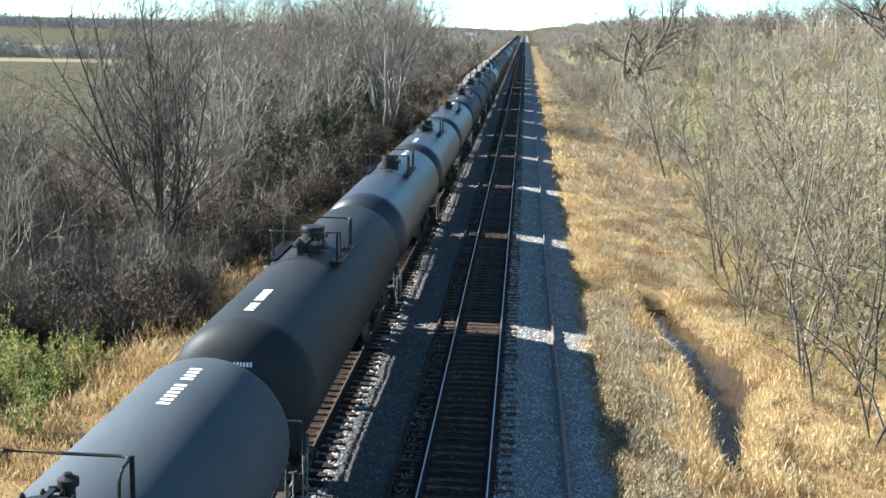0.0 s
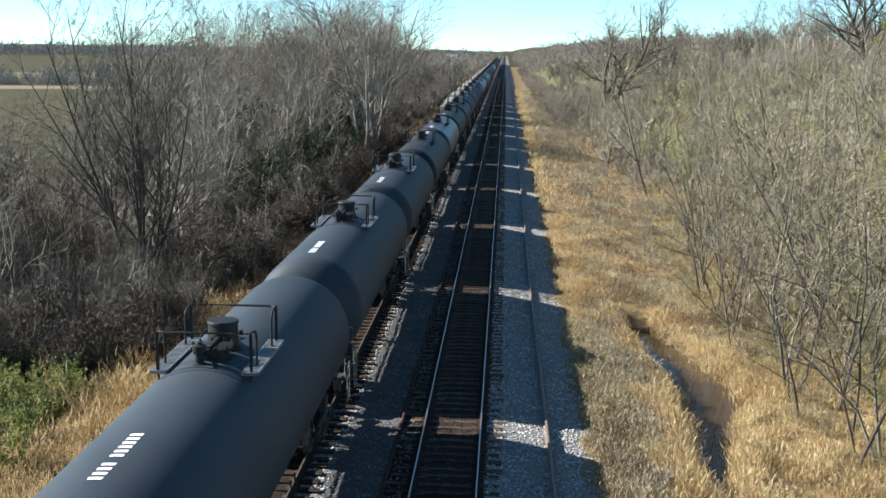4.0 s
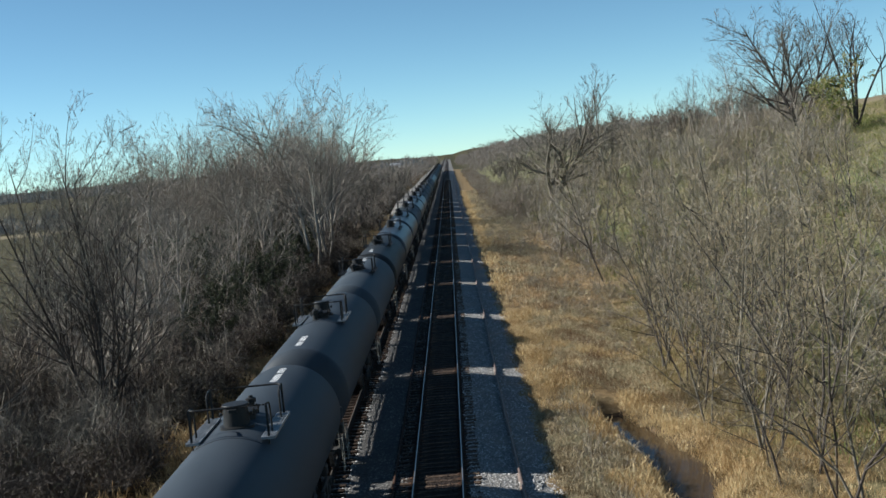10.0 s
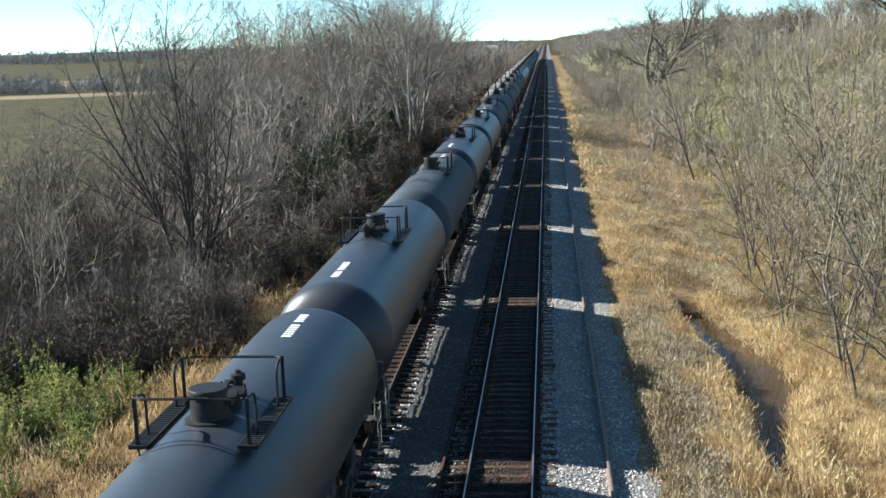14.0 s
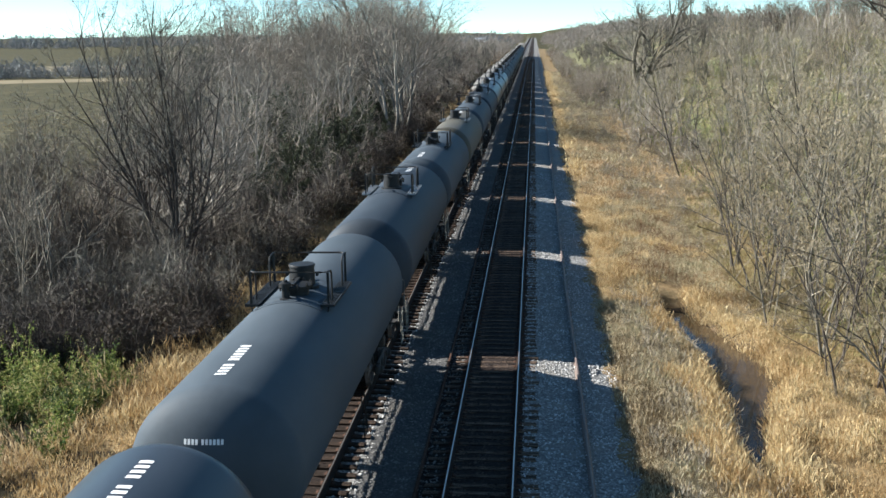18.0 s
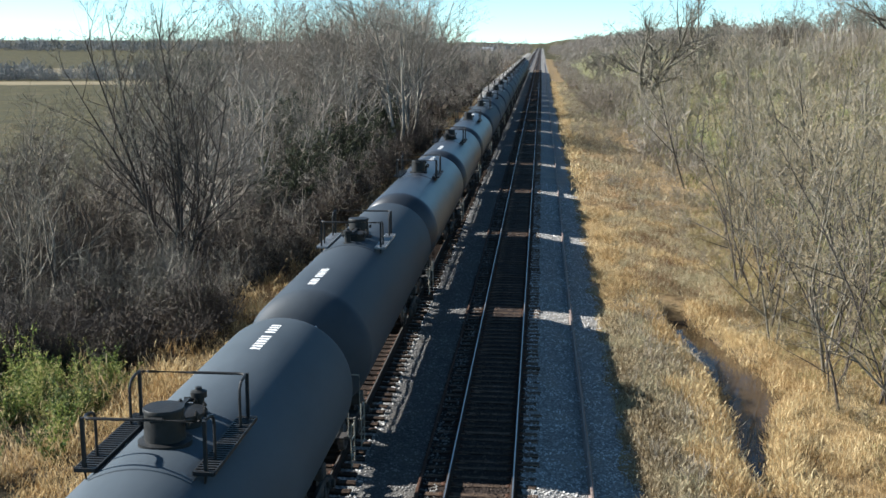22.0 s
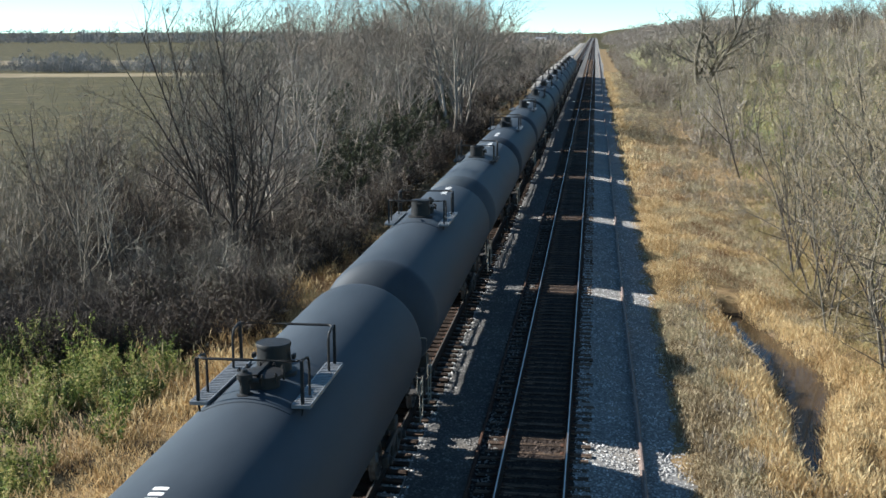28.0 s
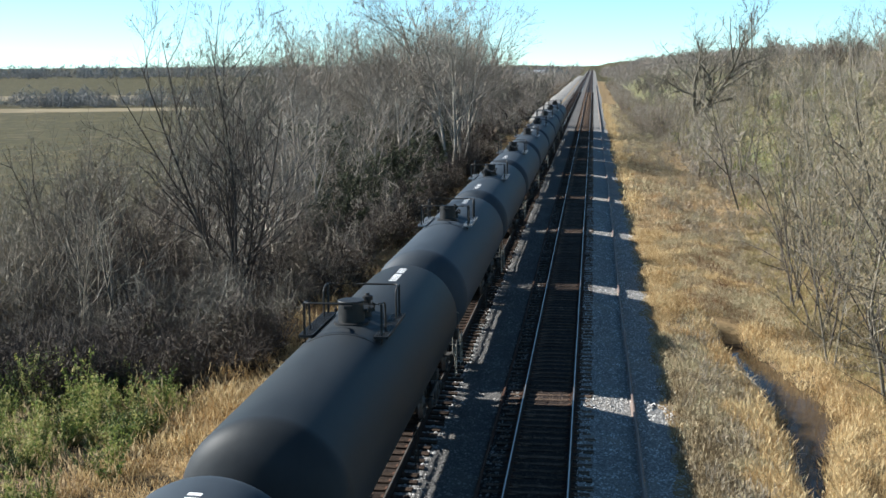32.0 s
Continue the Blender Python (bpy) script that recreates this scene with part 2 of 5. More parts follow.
WEED_DARK = leafy("dark_weed_leaves", [(0.025, 0.042, 0.014), (0.055, 0.082, 0.025), (0.13, 0.15, 0.05)], transl=0.25, large=0.08)
TANLEAF = leafy("withered_tan_leaves", [(0.26, 0.19, 0.1), (0.4, 0.31, 0.18), (0.5, 0.41, 0.26)], transl=0.3, large=0.03)
TAN_MIX = leafy("tan_weed_blades", [(0.27, 0.175, 0.09), (0.41, 0.295, 0.165), (0.53, 0.415, 0.26), (0.38, 0.305, 0.185)], transl=0.3, large=0.06)
DEADLEAF = leafy("brown_clinging_leaves", [(0.12, 0.065, 0.035), (0.22, 0.135, 0.07), (0.27, 0.21, 0.12), (0.2, 0.19, 0.11)], transl=0.3, large=0.03)
# Brown leaves coloured extra dark, for the shade inside and under the brush.
SHADELEAF = leafy("shade_dark_leaves", [(0.03, 0.022, 0.016), (0.054, 0.039, 0.029), (0.1, 0.074, 0.052), (0.066, 0.064, 0.037)], transl=0.1, large=0.05)
OLIVE = leafy("olive_shrub_leaves", [(0.1, 0.125, 0.035), (0.19, 0.21, 0.065), (0.3, 0.28, 0.11), (0.38, 0.3, 0.15)], transl=0.35, large=0.03)
DARKGREEN = leafy("dark_green_leaves", [(0.028, 0.034, 0.019), (0.048, 0.056, 0.029), (0.085, 0.088, 0.048)], transl=0.2, large=0.05)
# Pale and bluish: the haze over far woods is put into this colour.
HAZED_FARWOOD = leafy("haze_tinted_far_belt", [(0.11, 0.12, 0.125), (0.15, 0.158, 0.16), (0.21, 0.21, 0.205)], transl=0.1, large=0.01)
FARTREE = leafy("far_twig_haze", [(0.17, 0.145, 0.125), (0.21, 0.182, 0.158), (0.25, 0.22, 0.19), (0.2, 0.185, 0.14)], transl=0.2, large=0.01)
BARN_WHITE = material("white_barn_paint", [(0.3, (0.72, 0.72, 0.7)), (0.7, (0.82, 0.82, 0.8))], 0.5, 6, bump=0.05)
BARN_ROOF = material("grey_roof_metal", [(0.3, (0.3, 0.31, 0.32)), (0.7, (0.42, 0.43, 0.44))], 0.5, 6, rough=(0.4, 0.6), bump=0.05)
HAY = material("dark_brush_heap", [(0.3, (0.07, 0.055, 0.045)), (0.7, (0.15, 0.12, 0.1))], 0.8, 8, bump=0.8)

WATER = bpy.data.materials.new("ditch_water")
WATER.use_nodes = True
wb = WATER.node_tree.nodes["Principled BSDF"]
wb.inputs["Base Color"].default_value = (0.062, 0.042, 0.025, 1)
wb.inputs["Roughness"].default_value = 0.07
wb.inputs["IOR"].default_value = 1.33
wnz = WATER.node_tree.nodes.new("ShaderNodeTexNoise")
wnz.inputs["Scale"].default_value = 5
wbp = WATER.node_tree.nodes.new("ShaderNodeBump")
wbp.inputs["Strength"].default_value, wbp.inputs["Distance"].default_value = 0.15, 0.02
WATER.node_tree.links.new(wnz.outputs[0], wbp.inputs["Height"])
WATER.node_tree.links.new(wbp.outputs[0], wb.inputs["Normal"])


# ---- mesh helpers ----
def mesh_np(name, v, faces, mats, index=None, smooth=False):
    """A mesh from numpy arrays: v (n, 3), faces (m, k) of one size k."""
    me = bpy.data.meshes.new(name)
    v = np.asarray(v, np.float32)
    faces = np.asarray(faces, np.int32)
    k = faces.shape[1]
    me.vertices.add(len(v))
    me.vertices.foreach_set("co", v.ravel())
    me.loops.add(faces.size)
    me.loops.foreach_set("vertex_index", faces.ravel())
    me.polygons.add(len(faces))
    me.polygons.foreach_set("loop_start", np.arange(0, faces.size, k, dtype=np.int32))
    for m in mats if isinstance(mats, (list, tuple)) else [mats]:
        me.materials.append(m)
    if index is not None:
        me.polygons.foreach_set("material_index", np.asarray(index, np.int32))
    if smooth:
        me.polygons.foreach_set("use_smooth", np.ones(len(faces), bool))
    me.update(calc_edges=True)
    return me


def part(name, bm, mat, parent=None, label="", smooth=0.0, at=None):
    """One bmesh (or ready mesh) as one object; smooth: the angle in degrees under which edges are shaded round."""
    if isinstance(bm, bpy.types.Mesh):
        me = bm
    else:
        me = bpy.data.meshes.new(name)
        bmesh.ops.recalc_face_normals(bm, faces=bm.faces)
        bm.to_mesh(me)
        bm.free()
        me.materials.append(mat)
        if smooth:
            me.polygons.foreach_set("use_smooth", np.ones(len(me.polygons), bool))
            me.set_sharp_from_angle(angle=radians(smooth))
    ob = new(name, me)
    if parent:
        ob.parent = parent
    if at is not None:
        ob.matrix_basis = at
    if label:
        ob["label"] = label
    return ob


def box(bm, cx, cy, cz, sx, sy, sz, bevel=0.0, m=None):
    g = bmesh.ops.create_cube(bm, size=1, matrix=Matrix.Translation((cx, cy, cz)) @ Matrix.Diagonal((sx, sy, sz, 1)))
    if bevel:
        edges = {e for v in g["verts"] for e in v.link_edges}
        g = bmesh.ops.bevel(bm, geom=list(edges), offset=bevel, segments=1, affect="EDGES")
    if m is not None:
        bmesh.ops.transform(bm, matrix=m, verts=list({v for v in g["verts"]}))
    return bm


def cyl(bm, p0, p1, r, seg=12, r2=None, bevel=0.0):
    p0, p1 = Vector(p0), Vector(p1)
    d = p1 - p0
    m = Matrix.Translation((p0 + p1) / 2) @ d.to_track_quat("Z", "Y").to_matrix().to_4x4()
    g = bmesh.ops.create_cone(bm, cap_ends=True, segments=seg, radius1=r, radius2=r if r2 is None else r2, depth=d.length, matrix=m)
    if bevel:
        edges = [e for e in {e for v in g["verts"] for e in v.link_edges} if any(len(f.verts) > 4 for f in e.link_faces)]
        bmesh.ops.bevel(bm, geom=edges, offset=bevel, segments=2, affect="EDGES")
    return bm


def tube(bm, pts, r, seg=8):
    """A pipe along points, with mitred bends."""
    pts = [Vector(p) for p in pts]
    rings = []
    for k, p in enumerate(pts):
        a = (pts[k] - pts[k - 1]).normalized() if k else None
        b = (pts[k + 1] - pts[k]).normalized() if k + 1 < len(pts) else None
        d = (a + b).normalized() if a and b else (a or b)
        ref = Vector((0, 0, 1)) if abs(d.z) < 0.9 else Vector((0, 1, 0))
        u = d.cross(ref).normalized()
        w = d.cross(u).normalized()
        rings.append([bm.verts.new(p + r * (math.cos(t) * u + math.sin(t) * w)) for t in np.linspace(0, 2 * math.pi, seg, endpoint=False)])
    for q0, q1 in zip(rings, rings[1:]):
        # line the rings up, so that the pipe doesn't twist
        s = min(range(seg), key=lambda j: (q1[j].co - q0[0].co).length)
        for j in range(seg):
            bm.faces.new((q0[j], q0[(j + 1) % seg], q1[(s + j + 1) % seg], q1[(s + j) % seg]))
    bm.faces.new(rings[0])
    bm.faces.new(rings[-1])
    return bm


def bent(a, b, c, r=0.15, n=4):
    """Points that round the corner b between a and c."""
    a, b, c = Vector(a), Vector(b), Vector(c)
    p, q = b + (a - b).normalized() * r, b + (c - b).normalized() * r
    return [(1 - t) ** 2 * p + 2 * t * (1 - t) * b + t * t * q for t in np.linspace(0, 1, n)]


def lathe(bm, profile, seg, axis="z", at=(0, 0, 0)):
    """profile: (radius, height) pairs; turned about z or y."""
    rings = []
    for r, z in profile:
        if r < 1e-5:
            rings.append([bm.verts.new((0, 0, z))])
        else:
            rings.append([bm.verts.new((r * math.cos(t), r * math.sin(t), z)) for t in np.linspace(0, 2 * math.pi, seg, endpoint=False)])
    for a, b in zip(rings, rings[1:]):
        for j in range(seg):
            q = [a[j % len(a)], a[(j + 1) % len(a)], b[(j + 1) % len(b)], b[j % len(b)]]
            q = list(dict.fromkeys(q))
            if len(q) > 2:
                bm.faces.new(q)
    verts = [v for r in rings for v in r]
    m = Matrix.Rotation(radians(-90), 4, "X") if axis == "y" else Matrix.Rotation(radians(90), 4, "Y") if axis == "x" else Matrix.Identity(4)
    bmesh.ops.transform(bm, matrix=Matrix.Translation(at) @ m, verts=verts)
    return bm


def empty(name, label, category, group="", kind="", at=None):
    ob = new(name)
    ob.empty_display_size = 0.3
    if at is not None:
        ob.matrix_basis = at
    return tagged(ob, label, category, group, kind)


def sstep(a, b, x):
    t = np.clip((np.asarray(x, float) - a) / (b - a), 0, 1)
    return t * t * (3 - 2 * t)


# ---- the lie of the land ----
MAIN_X, TRAIN_X, HALF_GAUGE = -1.255, -5.5, 0.7535
DITCH_Y = np.array([10, 20, 25, 28.5, 31, 33.5, 36, 39.5, 43, 47, 52])
DITCH_X = np.array([5.2, 5.35, 5.6, 5.55, 5.95, 6.15, 6.7, 6.75, 6.05, 5.5, 5.3])
DITCH_W = np.array([0.25, 0.25, 0.3, 0.38, 0.58, 0.8, 1.25, 1.4, 1.25, 0.85, 0.5])
WATER_Z = -1.5


def lumps(x, y, s, seed=0.0):
    """A cheap smooth unevenness between -1 and 1."""
    return (np.sin(x / s + 1.3 + seed) * np.cos(y / s * 0.83 + 0.7 + seed) + 0.5 * np.sin(x / s * 2.3 + y / s * 1.7 + seed * 2)
            + 0.35 * np.cos(x / s * 4.1 - y / s * 3.3 + seed)) / 1.85


def land(x, y):
    """The height of the ground."""
    x, y = np.asarray(x, float), np.asarray(y, float)
    right = -0.5 - 0.28 * sstep(2.2, 4.6, x) - 0.35 * sstep(4.4, 8, x)
    right = right + 9.8 * sstep(8.5, 64, x) * (0.25 + 0.75 * sstep(20, 120, y)) + 4.5 * sstep(56, 100, x) - 6 * sstep(300, 900, x)
    left = -0.42 - 1.1 * sstep(8.2, 11.5, -x) - 0.9 * sstep(11, 30, -x) - 1.0 * sstep(40, 160, -x) + 6 * sstep(500, 1400, -x)
    z = np.where(x > -3, right, left)
    off = (np.abs(x + 3) - 6.5).clip(0, None)
    z = z + 0.13 * lumps(x, y, 1.7) * np.clip(off / 3, 0, 1) + 0.35 * lumps(x, y, 9.0, 2.0) * np.clip(off / 14, 0, 1)
    z = z + 6.5 * sstep(450, 1100, y) * sstep(50, 240, -x) + 2 * sstep(1500, 2600, y)
    dx = np.abs(x - np.interp(y, DITCH_Y, DITCH_X))
    inside = np.where(y < 46.5, sstep(26.6, 28.8, y), 1.0 - np.clip((y - 46.5) / 2, 0, 1))
    dx = dx + 0.22 * lumps(x, y, 0.5, 4.0) + 0.15 * lumps(x, y, 1.3, 9.0)
    z = z - inside * (1.0 * np.exp(-((dx / np.interp(y, DITCH_Y, DITCH_W)) ** 4)))
    return z


def grid_lines(spans):
    out = []
    for a, b, step in spans:
        out += list(np.arange(a, b, step))
    return np.array(out + [spans[-1][1]])


gx = grid_lines([(-3000, -600, 300), (-600, -120, 60), (-120, -40, 8), (-40, -8.5, 1.5), (-8.5, 2, 1.5), (2, 9, 0.33), (9, 40, 1.5), (40, 120, 8), (120, 600, 60), (600, 3000, 300)])
gy = grid_lines([(-300, 0, 30), (0, 18, 1.5), (18, 54, 0.5), (54, 120, 2), (120, 300, 6), (300, 800, 25), (800, 4200, 170)])
GX, GY = np.meshgrid(gx, gy)
gv = np.stack([GX, GY, land(GX, GY)], -1).reshape(-1, 3)
nx = len(gx)
a = (np.arange(len(gy) - 1)[:, None] * nx + np.arange(nx - 1)[None]).ravel()
gf = np.stack([a, a + 1, a + nx + 1, a + nx], 1)
cxy = gv[gf].mean(1)
cx, cy = cxy[:, 0], cxy[:, 1]
wob = 2.5 * lumps(cx, cy, 6.0, 5.0)
zone = np.zeros(len(gf), int)
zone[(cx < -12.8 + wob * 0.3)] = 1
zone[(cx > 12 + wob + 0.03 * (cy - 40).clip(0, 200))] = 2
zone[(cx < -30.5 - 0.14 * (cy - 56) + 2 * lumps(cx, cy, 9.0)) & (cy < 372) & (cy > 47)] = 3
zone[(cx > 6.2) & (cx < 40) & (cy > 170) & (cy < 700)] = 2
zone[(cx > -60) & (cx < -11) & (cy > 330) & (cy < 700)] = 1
zone[(cx < -30) & (cy > 330)] = 3
zone[(cx < -30) & (cy > 358) & (cy < 374)] = 4
zone[(cx < -30) & (cy > 470) & (cy < 560)] = 4
zone[(cx > 57) & (cy > 110)] = 4
zone[(cy > 700)] = 3
ditchd = np.abs(cx - np.interp(cy, DITCH_Y, DITCH_X))
zone[(ditchd < 0.5 + 0.75 * np.interp(cy, DITCH_Y, DITCH_W)) & (cy < 47.5) & (cy > 27.5)] = 5
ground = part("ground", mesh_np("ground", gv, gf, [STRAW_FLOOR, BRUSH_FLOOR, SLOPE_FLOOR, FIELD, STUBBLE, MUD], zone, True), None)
tagged(ground, "uneven ground of dry tan grass, brush floor and harvested fields", "ground", kind="structure")

# water in the ditch
wv, wf = [], []
wys = np.linspace(27, 50, 50)
for k, y in enumerate(wys):
    c = float(np.interp(y, DITCH_Y, DITCH_X))
    wd = 1.35 * (1 - 0.8 * sstep(44, 50, y))
    wv += [(c - wd, y, WATER_Z), (c + wd, y, WATER_Z)]
    if k:
        wf.append((2 * k - 2, 2 * k - 1, 2 * k + 1, 2 * k))
water = part("water", mesh_np("water", wv, wf, WATER), None)
tagged(water, "shallow brown water standing in the trackside ditch", "water", kind="structure")

# ballast bed: one raised bed under both tracks
prof = [(-10.2, -1.6), (-8.9, -0.62), (-7.6, -0.27), (TRAIN_X - 1.32, -0.205), (TRAIN_X - 0.95, -0.2), (TRAIN_X - 0.8, -0.225), (TRAIN_X + 0.8, -0.24), (TRAIN_X + 0.95, -0.25), (TRAIN_X + 1.32, -0.26), (-3.9, -0.29), (-2.75, -0.25), (MAIN_X - 1.3, -0.235), (MAIN_X - 1.25, -0.225),
        (MAIN_X - 0.9, -0.205), (MAIN_X + 0.9, -0.205), (MAIN_X + 1.25, -0.225), (0.35, -0.26), (1.0, -0.34), (1.9, -0.46), (2.5, -0.54), (2.95, -0.66), (3.4, -0.95)]
bys = grid_lines([(-300, 0, 20), (0, 18, 0.6), (18, 60, 0.3), (60, 120, 1.0), (120, 300, 6), (300, 2400, 60)])
px = np.array([p[0] for p in prof])
fine = np.unique(np.concatenate([px, np.linspace(-10.2, 3.4, 60)]))
fz = np.interp(fine, px, [p[1] for p in prof])
BX, BY = np.meshgrid(fine, bys)
BZ = np.repeat(fz[None], len(bys), 0) + 0.018 * lumps(BX, BY, 0.35) + 0.02 * lumps(BX, BY, 1.1, 3.0)
edge = np.minimum(BX + 10.2, 3.4 - BX)
BX = BX + np.where(edge < 1.5, 0.22 * lumps(BX * 0, BY, 0.9, 1.0), 0)
bv = np.stack([BX, BY, BZ], -1).reshape(-1, 3)
nf = len(fine)
a = (np.arange(len(bys) - 1)[:, None] * nf + np.arange(nf - 1)[None]).ravel()
bf = np.stack([a, a + 1, a + nf + 1, a + nf], 1)
bxc = bv[bf].mean(1)[:, 0]
oily = (np.abs(bxc - MAIN_X) < 0.95) | ((bxc > TRAIN_X - 0.72) & (bxc < TRAIN_X + 0.86)) | ((bxc > MAIN_X - 1.5) & (bxc < MAIN_X - 0.9))
# Pale band past the train's near rail: sunlight put into the gravel's colour.
ballast = part("ballast", mesh_np("ballast", bv, bf, [BALLAST, CRIB, LIGHT_BALLAST], np.where(bxc > MAIN_X + 0.95, 2, np.where((bxc > TRAIN_X + 0.86) & (bxc < TRAIN_X + 1.4), 2, oily.astype(int))), True), None)
tagged(ballast, "grey crushed-stone ballast bed, oily brown between the rails", "ballast", kind="structure")


# a strip of pale gravel beside the far line
sx = np.array([-13.6, -12.6, -11.4, -10.2, -9.2, -8.2])
sy = grid_lines([(215, 400, 8), (400, 1000, 40)])
SX, SY = np.meshgrid(sx, sy)
SX = SX + 0.35 * lumps(SX * 0.2, SY, 5.0, 2.0)
SZ = np.repeat(np.array([-2.2, -0.5, -0.32, -0.3, -0.33, -0.6])[None], len(sy), 0) - 1.2 * (1 - sstep(215, 260, SY))
a = (np.arange(len(sy) - 1)[:, None] * 6 + np.arange(5)[None]).ravel()
strip = part("gravel_strip", mesh_np("gravel_strip", np.stack([SX, SY, SZ], -1).reshape(-1, 3), np.stack([a, a + 1, a + 7, a + 6], 1), LIGHT_BALLAST, smooth=True), None)
tagged(strip, "pale gravel strip beside the far end of the line", "gravel", kind="structure")


# ---- tracks ----
def rail_mesh(name, y0, y1, head, body, step=50.0, bend=None):
    """A rail of T section, foot at z = -0.18, head at z = 0."""
    half = [(0.0, 0.0), (0.016, -0.001), (0.028, -0.003), (0.036, -0.012), (0.036, -0.036), (0.012, -0.048), (0.009, -0.14), (0.03, -0.155), (0.072, -0.168), (0.072, -0.18)]
    pr = half + [(-x, z) for x, z in reversed(half[1:])]
    ys = np.arange(y0, y1 + step * 0.5, step)
    v, f, idx = [], [], []
    n = len(pr)
    for k, y in enumerate(ys):
        dx = bend(y) if bend else 0.0
        v += [(x + dx, y, z) for x, z in pr]
        if k:
            for j in range(n):
                f.append(((k - 1) * n + j, (k - 1) * n + (j + 1) % n, k * n + (j + 1) % n, k * n + j))
                idx.append(0 if j in (0, n - 1) else 1)
    return mesh_np(name, v, f, [head, body], idx)


def tie_mesh(name, seed, wood=None):
    r = random.Random(seed)
    bm = bmesh.new()
    box(bm, 0, 0, -0.09, 2.59, 0.225, 0.18, 0.012)
    for v in bm.verts:
        v.co.x += r.uniform(-0.03, 0.03)
        v.co.y += r.uniform(-0.008, 0.008)
        v.co.z += r.uniform(-0.006, 0.004)
    me = bpy.data.meshes.new(name)
    bm.to_mesh(me)
    bm.free()
    me.materials.append(wood or TIE)
    return me


TIE_MESHES = [tie_mesh("tie", s) for s in range(6)]
OILY_TIES = [tie_mesh("tie", s + 6, OILY_TIE) for s in range(6)]


def merged(meshes, places, mats, name):
    """Copies of small meshes at 4x4 matrices, joined into one mesh."""
    vs, fs, n = [], [], 0
    arrays = []
    for me in meshes:
        me.calc_loop_triangles()
        v = np.empty(len(me.vertices) * 3, np.float32)
        me.vertices.foreach_get("co", v)
        t = np.empty(len(me.loop_triangles) * 3, np.int32)
        me.loop_triangles.foreach_get("vertices", t)
        arrays.append((v.reshape(-1, 3), t.reshape(-1, 3)))
    for k, m in places:
        v, t = arrays[k]
        M = np.array(m)
        vs.append(v @ M[:3, :3].T + M[:3, 3])
        fs.append(t + n)
        n += len(v)
    return mesh_np(name, np.concatenate(vs), np.concatenate(fs), mats)


def plate_mesh():
    bm = bmesh.new()
    box(bm, 0, 0, 0.006, 0.34, 0.19, 0.014, 0.003)
    for sx in (-1, 1):
        for sy in (-1, 1):
            box(bm, sx * 0.1, sy * 0.06, 0.02, 0.03, 0.02, 0.035)
    me = bpy.data.meshes.new("tie_plate")
    bm.to_mesh(me)
    bm.free()
    return me


PLATE = plate_mesh()


def track(name, cx, label, ties_far, seed, head, ties):
    r = random.Random(seed)
    tr = empty(name, label, "railway track", kind="structure")
    for s in (-1, 1):
        part("rail", rail_mesh("rail", -200, 2300, head, RAIL_SIDE), None, tr, "steel rail with a polished head" if head is RAIL_HEAD else "", at=pose(cx + s * HALF_GAUGE, 0, 0))
    rest, plates = [], []
    y, k = -12.0, 0
    while y < 420:
        m = pose(cx + r.gauss(0, 0.035), y + r.gauss(0, 0.02), -0.185 + r.uniform(-0.008, 0.006), 0, 0, r.gauss(0, 0.6))
        if k < ties_far:
            part("tie", ties[k % 6], None, tr, at=m)
        else:
            rest.append((k % 6, m))
        if y < 85:
            for s in (-1, 1):
                plates.append((0, pose(cx + s * HALF_GAUGE, m.translation.y, -0.187)))
        y += 0.53
        k += 1
    tagged(part("far_ties", merged(ties, rest, ties[0].materials[0], "far_ties"), None, tr), kind="stuff")
    tagged(part("tie_plates", merged([PLATE], plates, RUST, "tie_plates"), None, tr), kind="stuff")
    return tr


def loose_rail(x, z, label, seed, y0, y1, lean=0.0, steel=RUST_RAIL):
    r = random.Random(seed)
    a, b = r.uniform(0, 6), r.uniform(0, 6)
    ob = part("loose_rail", rail_mesh("loose_rail", y0, y1, steel, steel, 6.0,
                                      lambda y: 0.035 * math.sin(y / 17 + a) + 0.02 * math.sin(y / 6.3 + b)), None, at=pose(x, 0, z + 0.18, 0, lean, 0))
    return tagged(ob, label, "rail", "spare rails beside the track")


# ---- the train ----
R_TANK, Z_TANK, CAR_LENGTH = 1.53, 2.53, 18.2
HALF_SHELL = 7.62


def handrail(sign):
    """One end of the top handrail: a bar across, turned back along both sides and down to the platforms."""
    y0, y1 = sign * 1.2, sign * 0.72
    x, z, zb = 0.88, 4.7, 3.98
    bm = bmesh.new()
    for s in (-1, 1):
        tube(bm, [(0, y0, z), *bent((0, y0, z), (s * x, y0, z), (s * x, y1, z)), *bent((s * x, y0, z), (s * x, y1, z - 0.02), (s * x, y1, zb), 0.22, 5), (s * x, y1, zb)], 0.024, 8)
    return bm


def platform(side):
    """A walkway grating of bars in a frame, beside the top fittings."""
    bm = bmesh.new()
    xc, w, z = side * 0.86, 0.3, 3.95
    for s in (-1, 1):
        box(bm, xc + s * w / 2, 0, z, 0.02, 2.5, 0.06)
        box(bm, xc, s * 1.25, z, w, 0.03, 0.06)
    for k in range(26):
        box(bm, xc, -1.19 + k * 0.0952, z + 0.012, w - 0.02, 0.045, 0.035)
    for k in range(3):
        box(bm, xc + (k - 1) * w * 0.3, 0, z - 0.02, 0.016, 2.46, 0.03)
    return bm


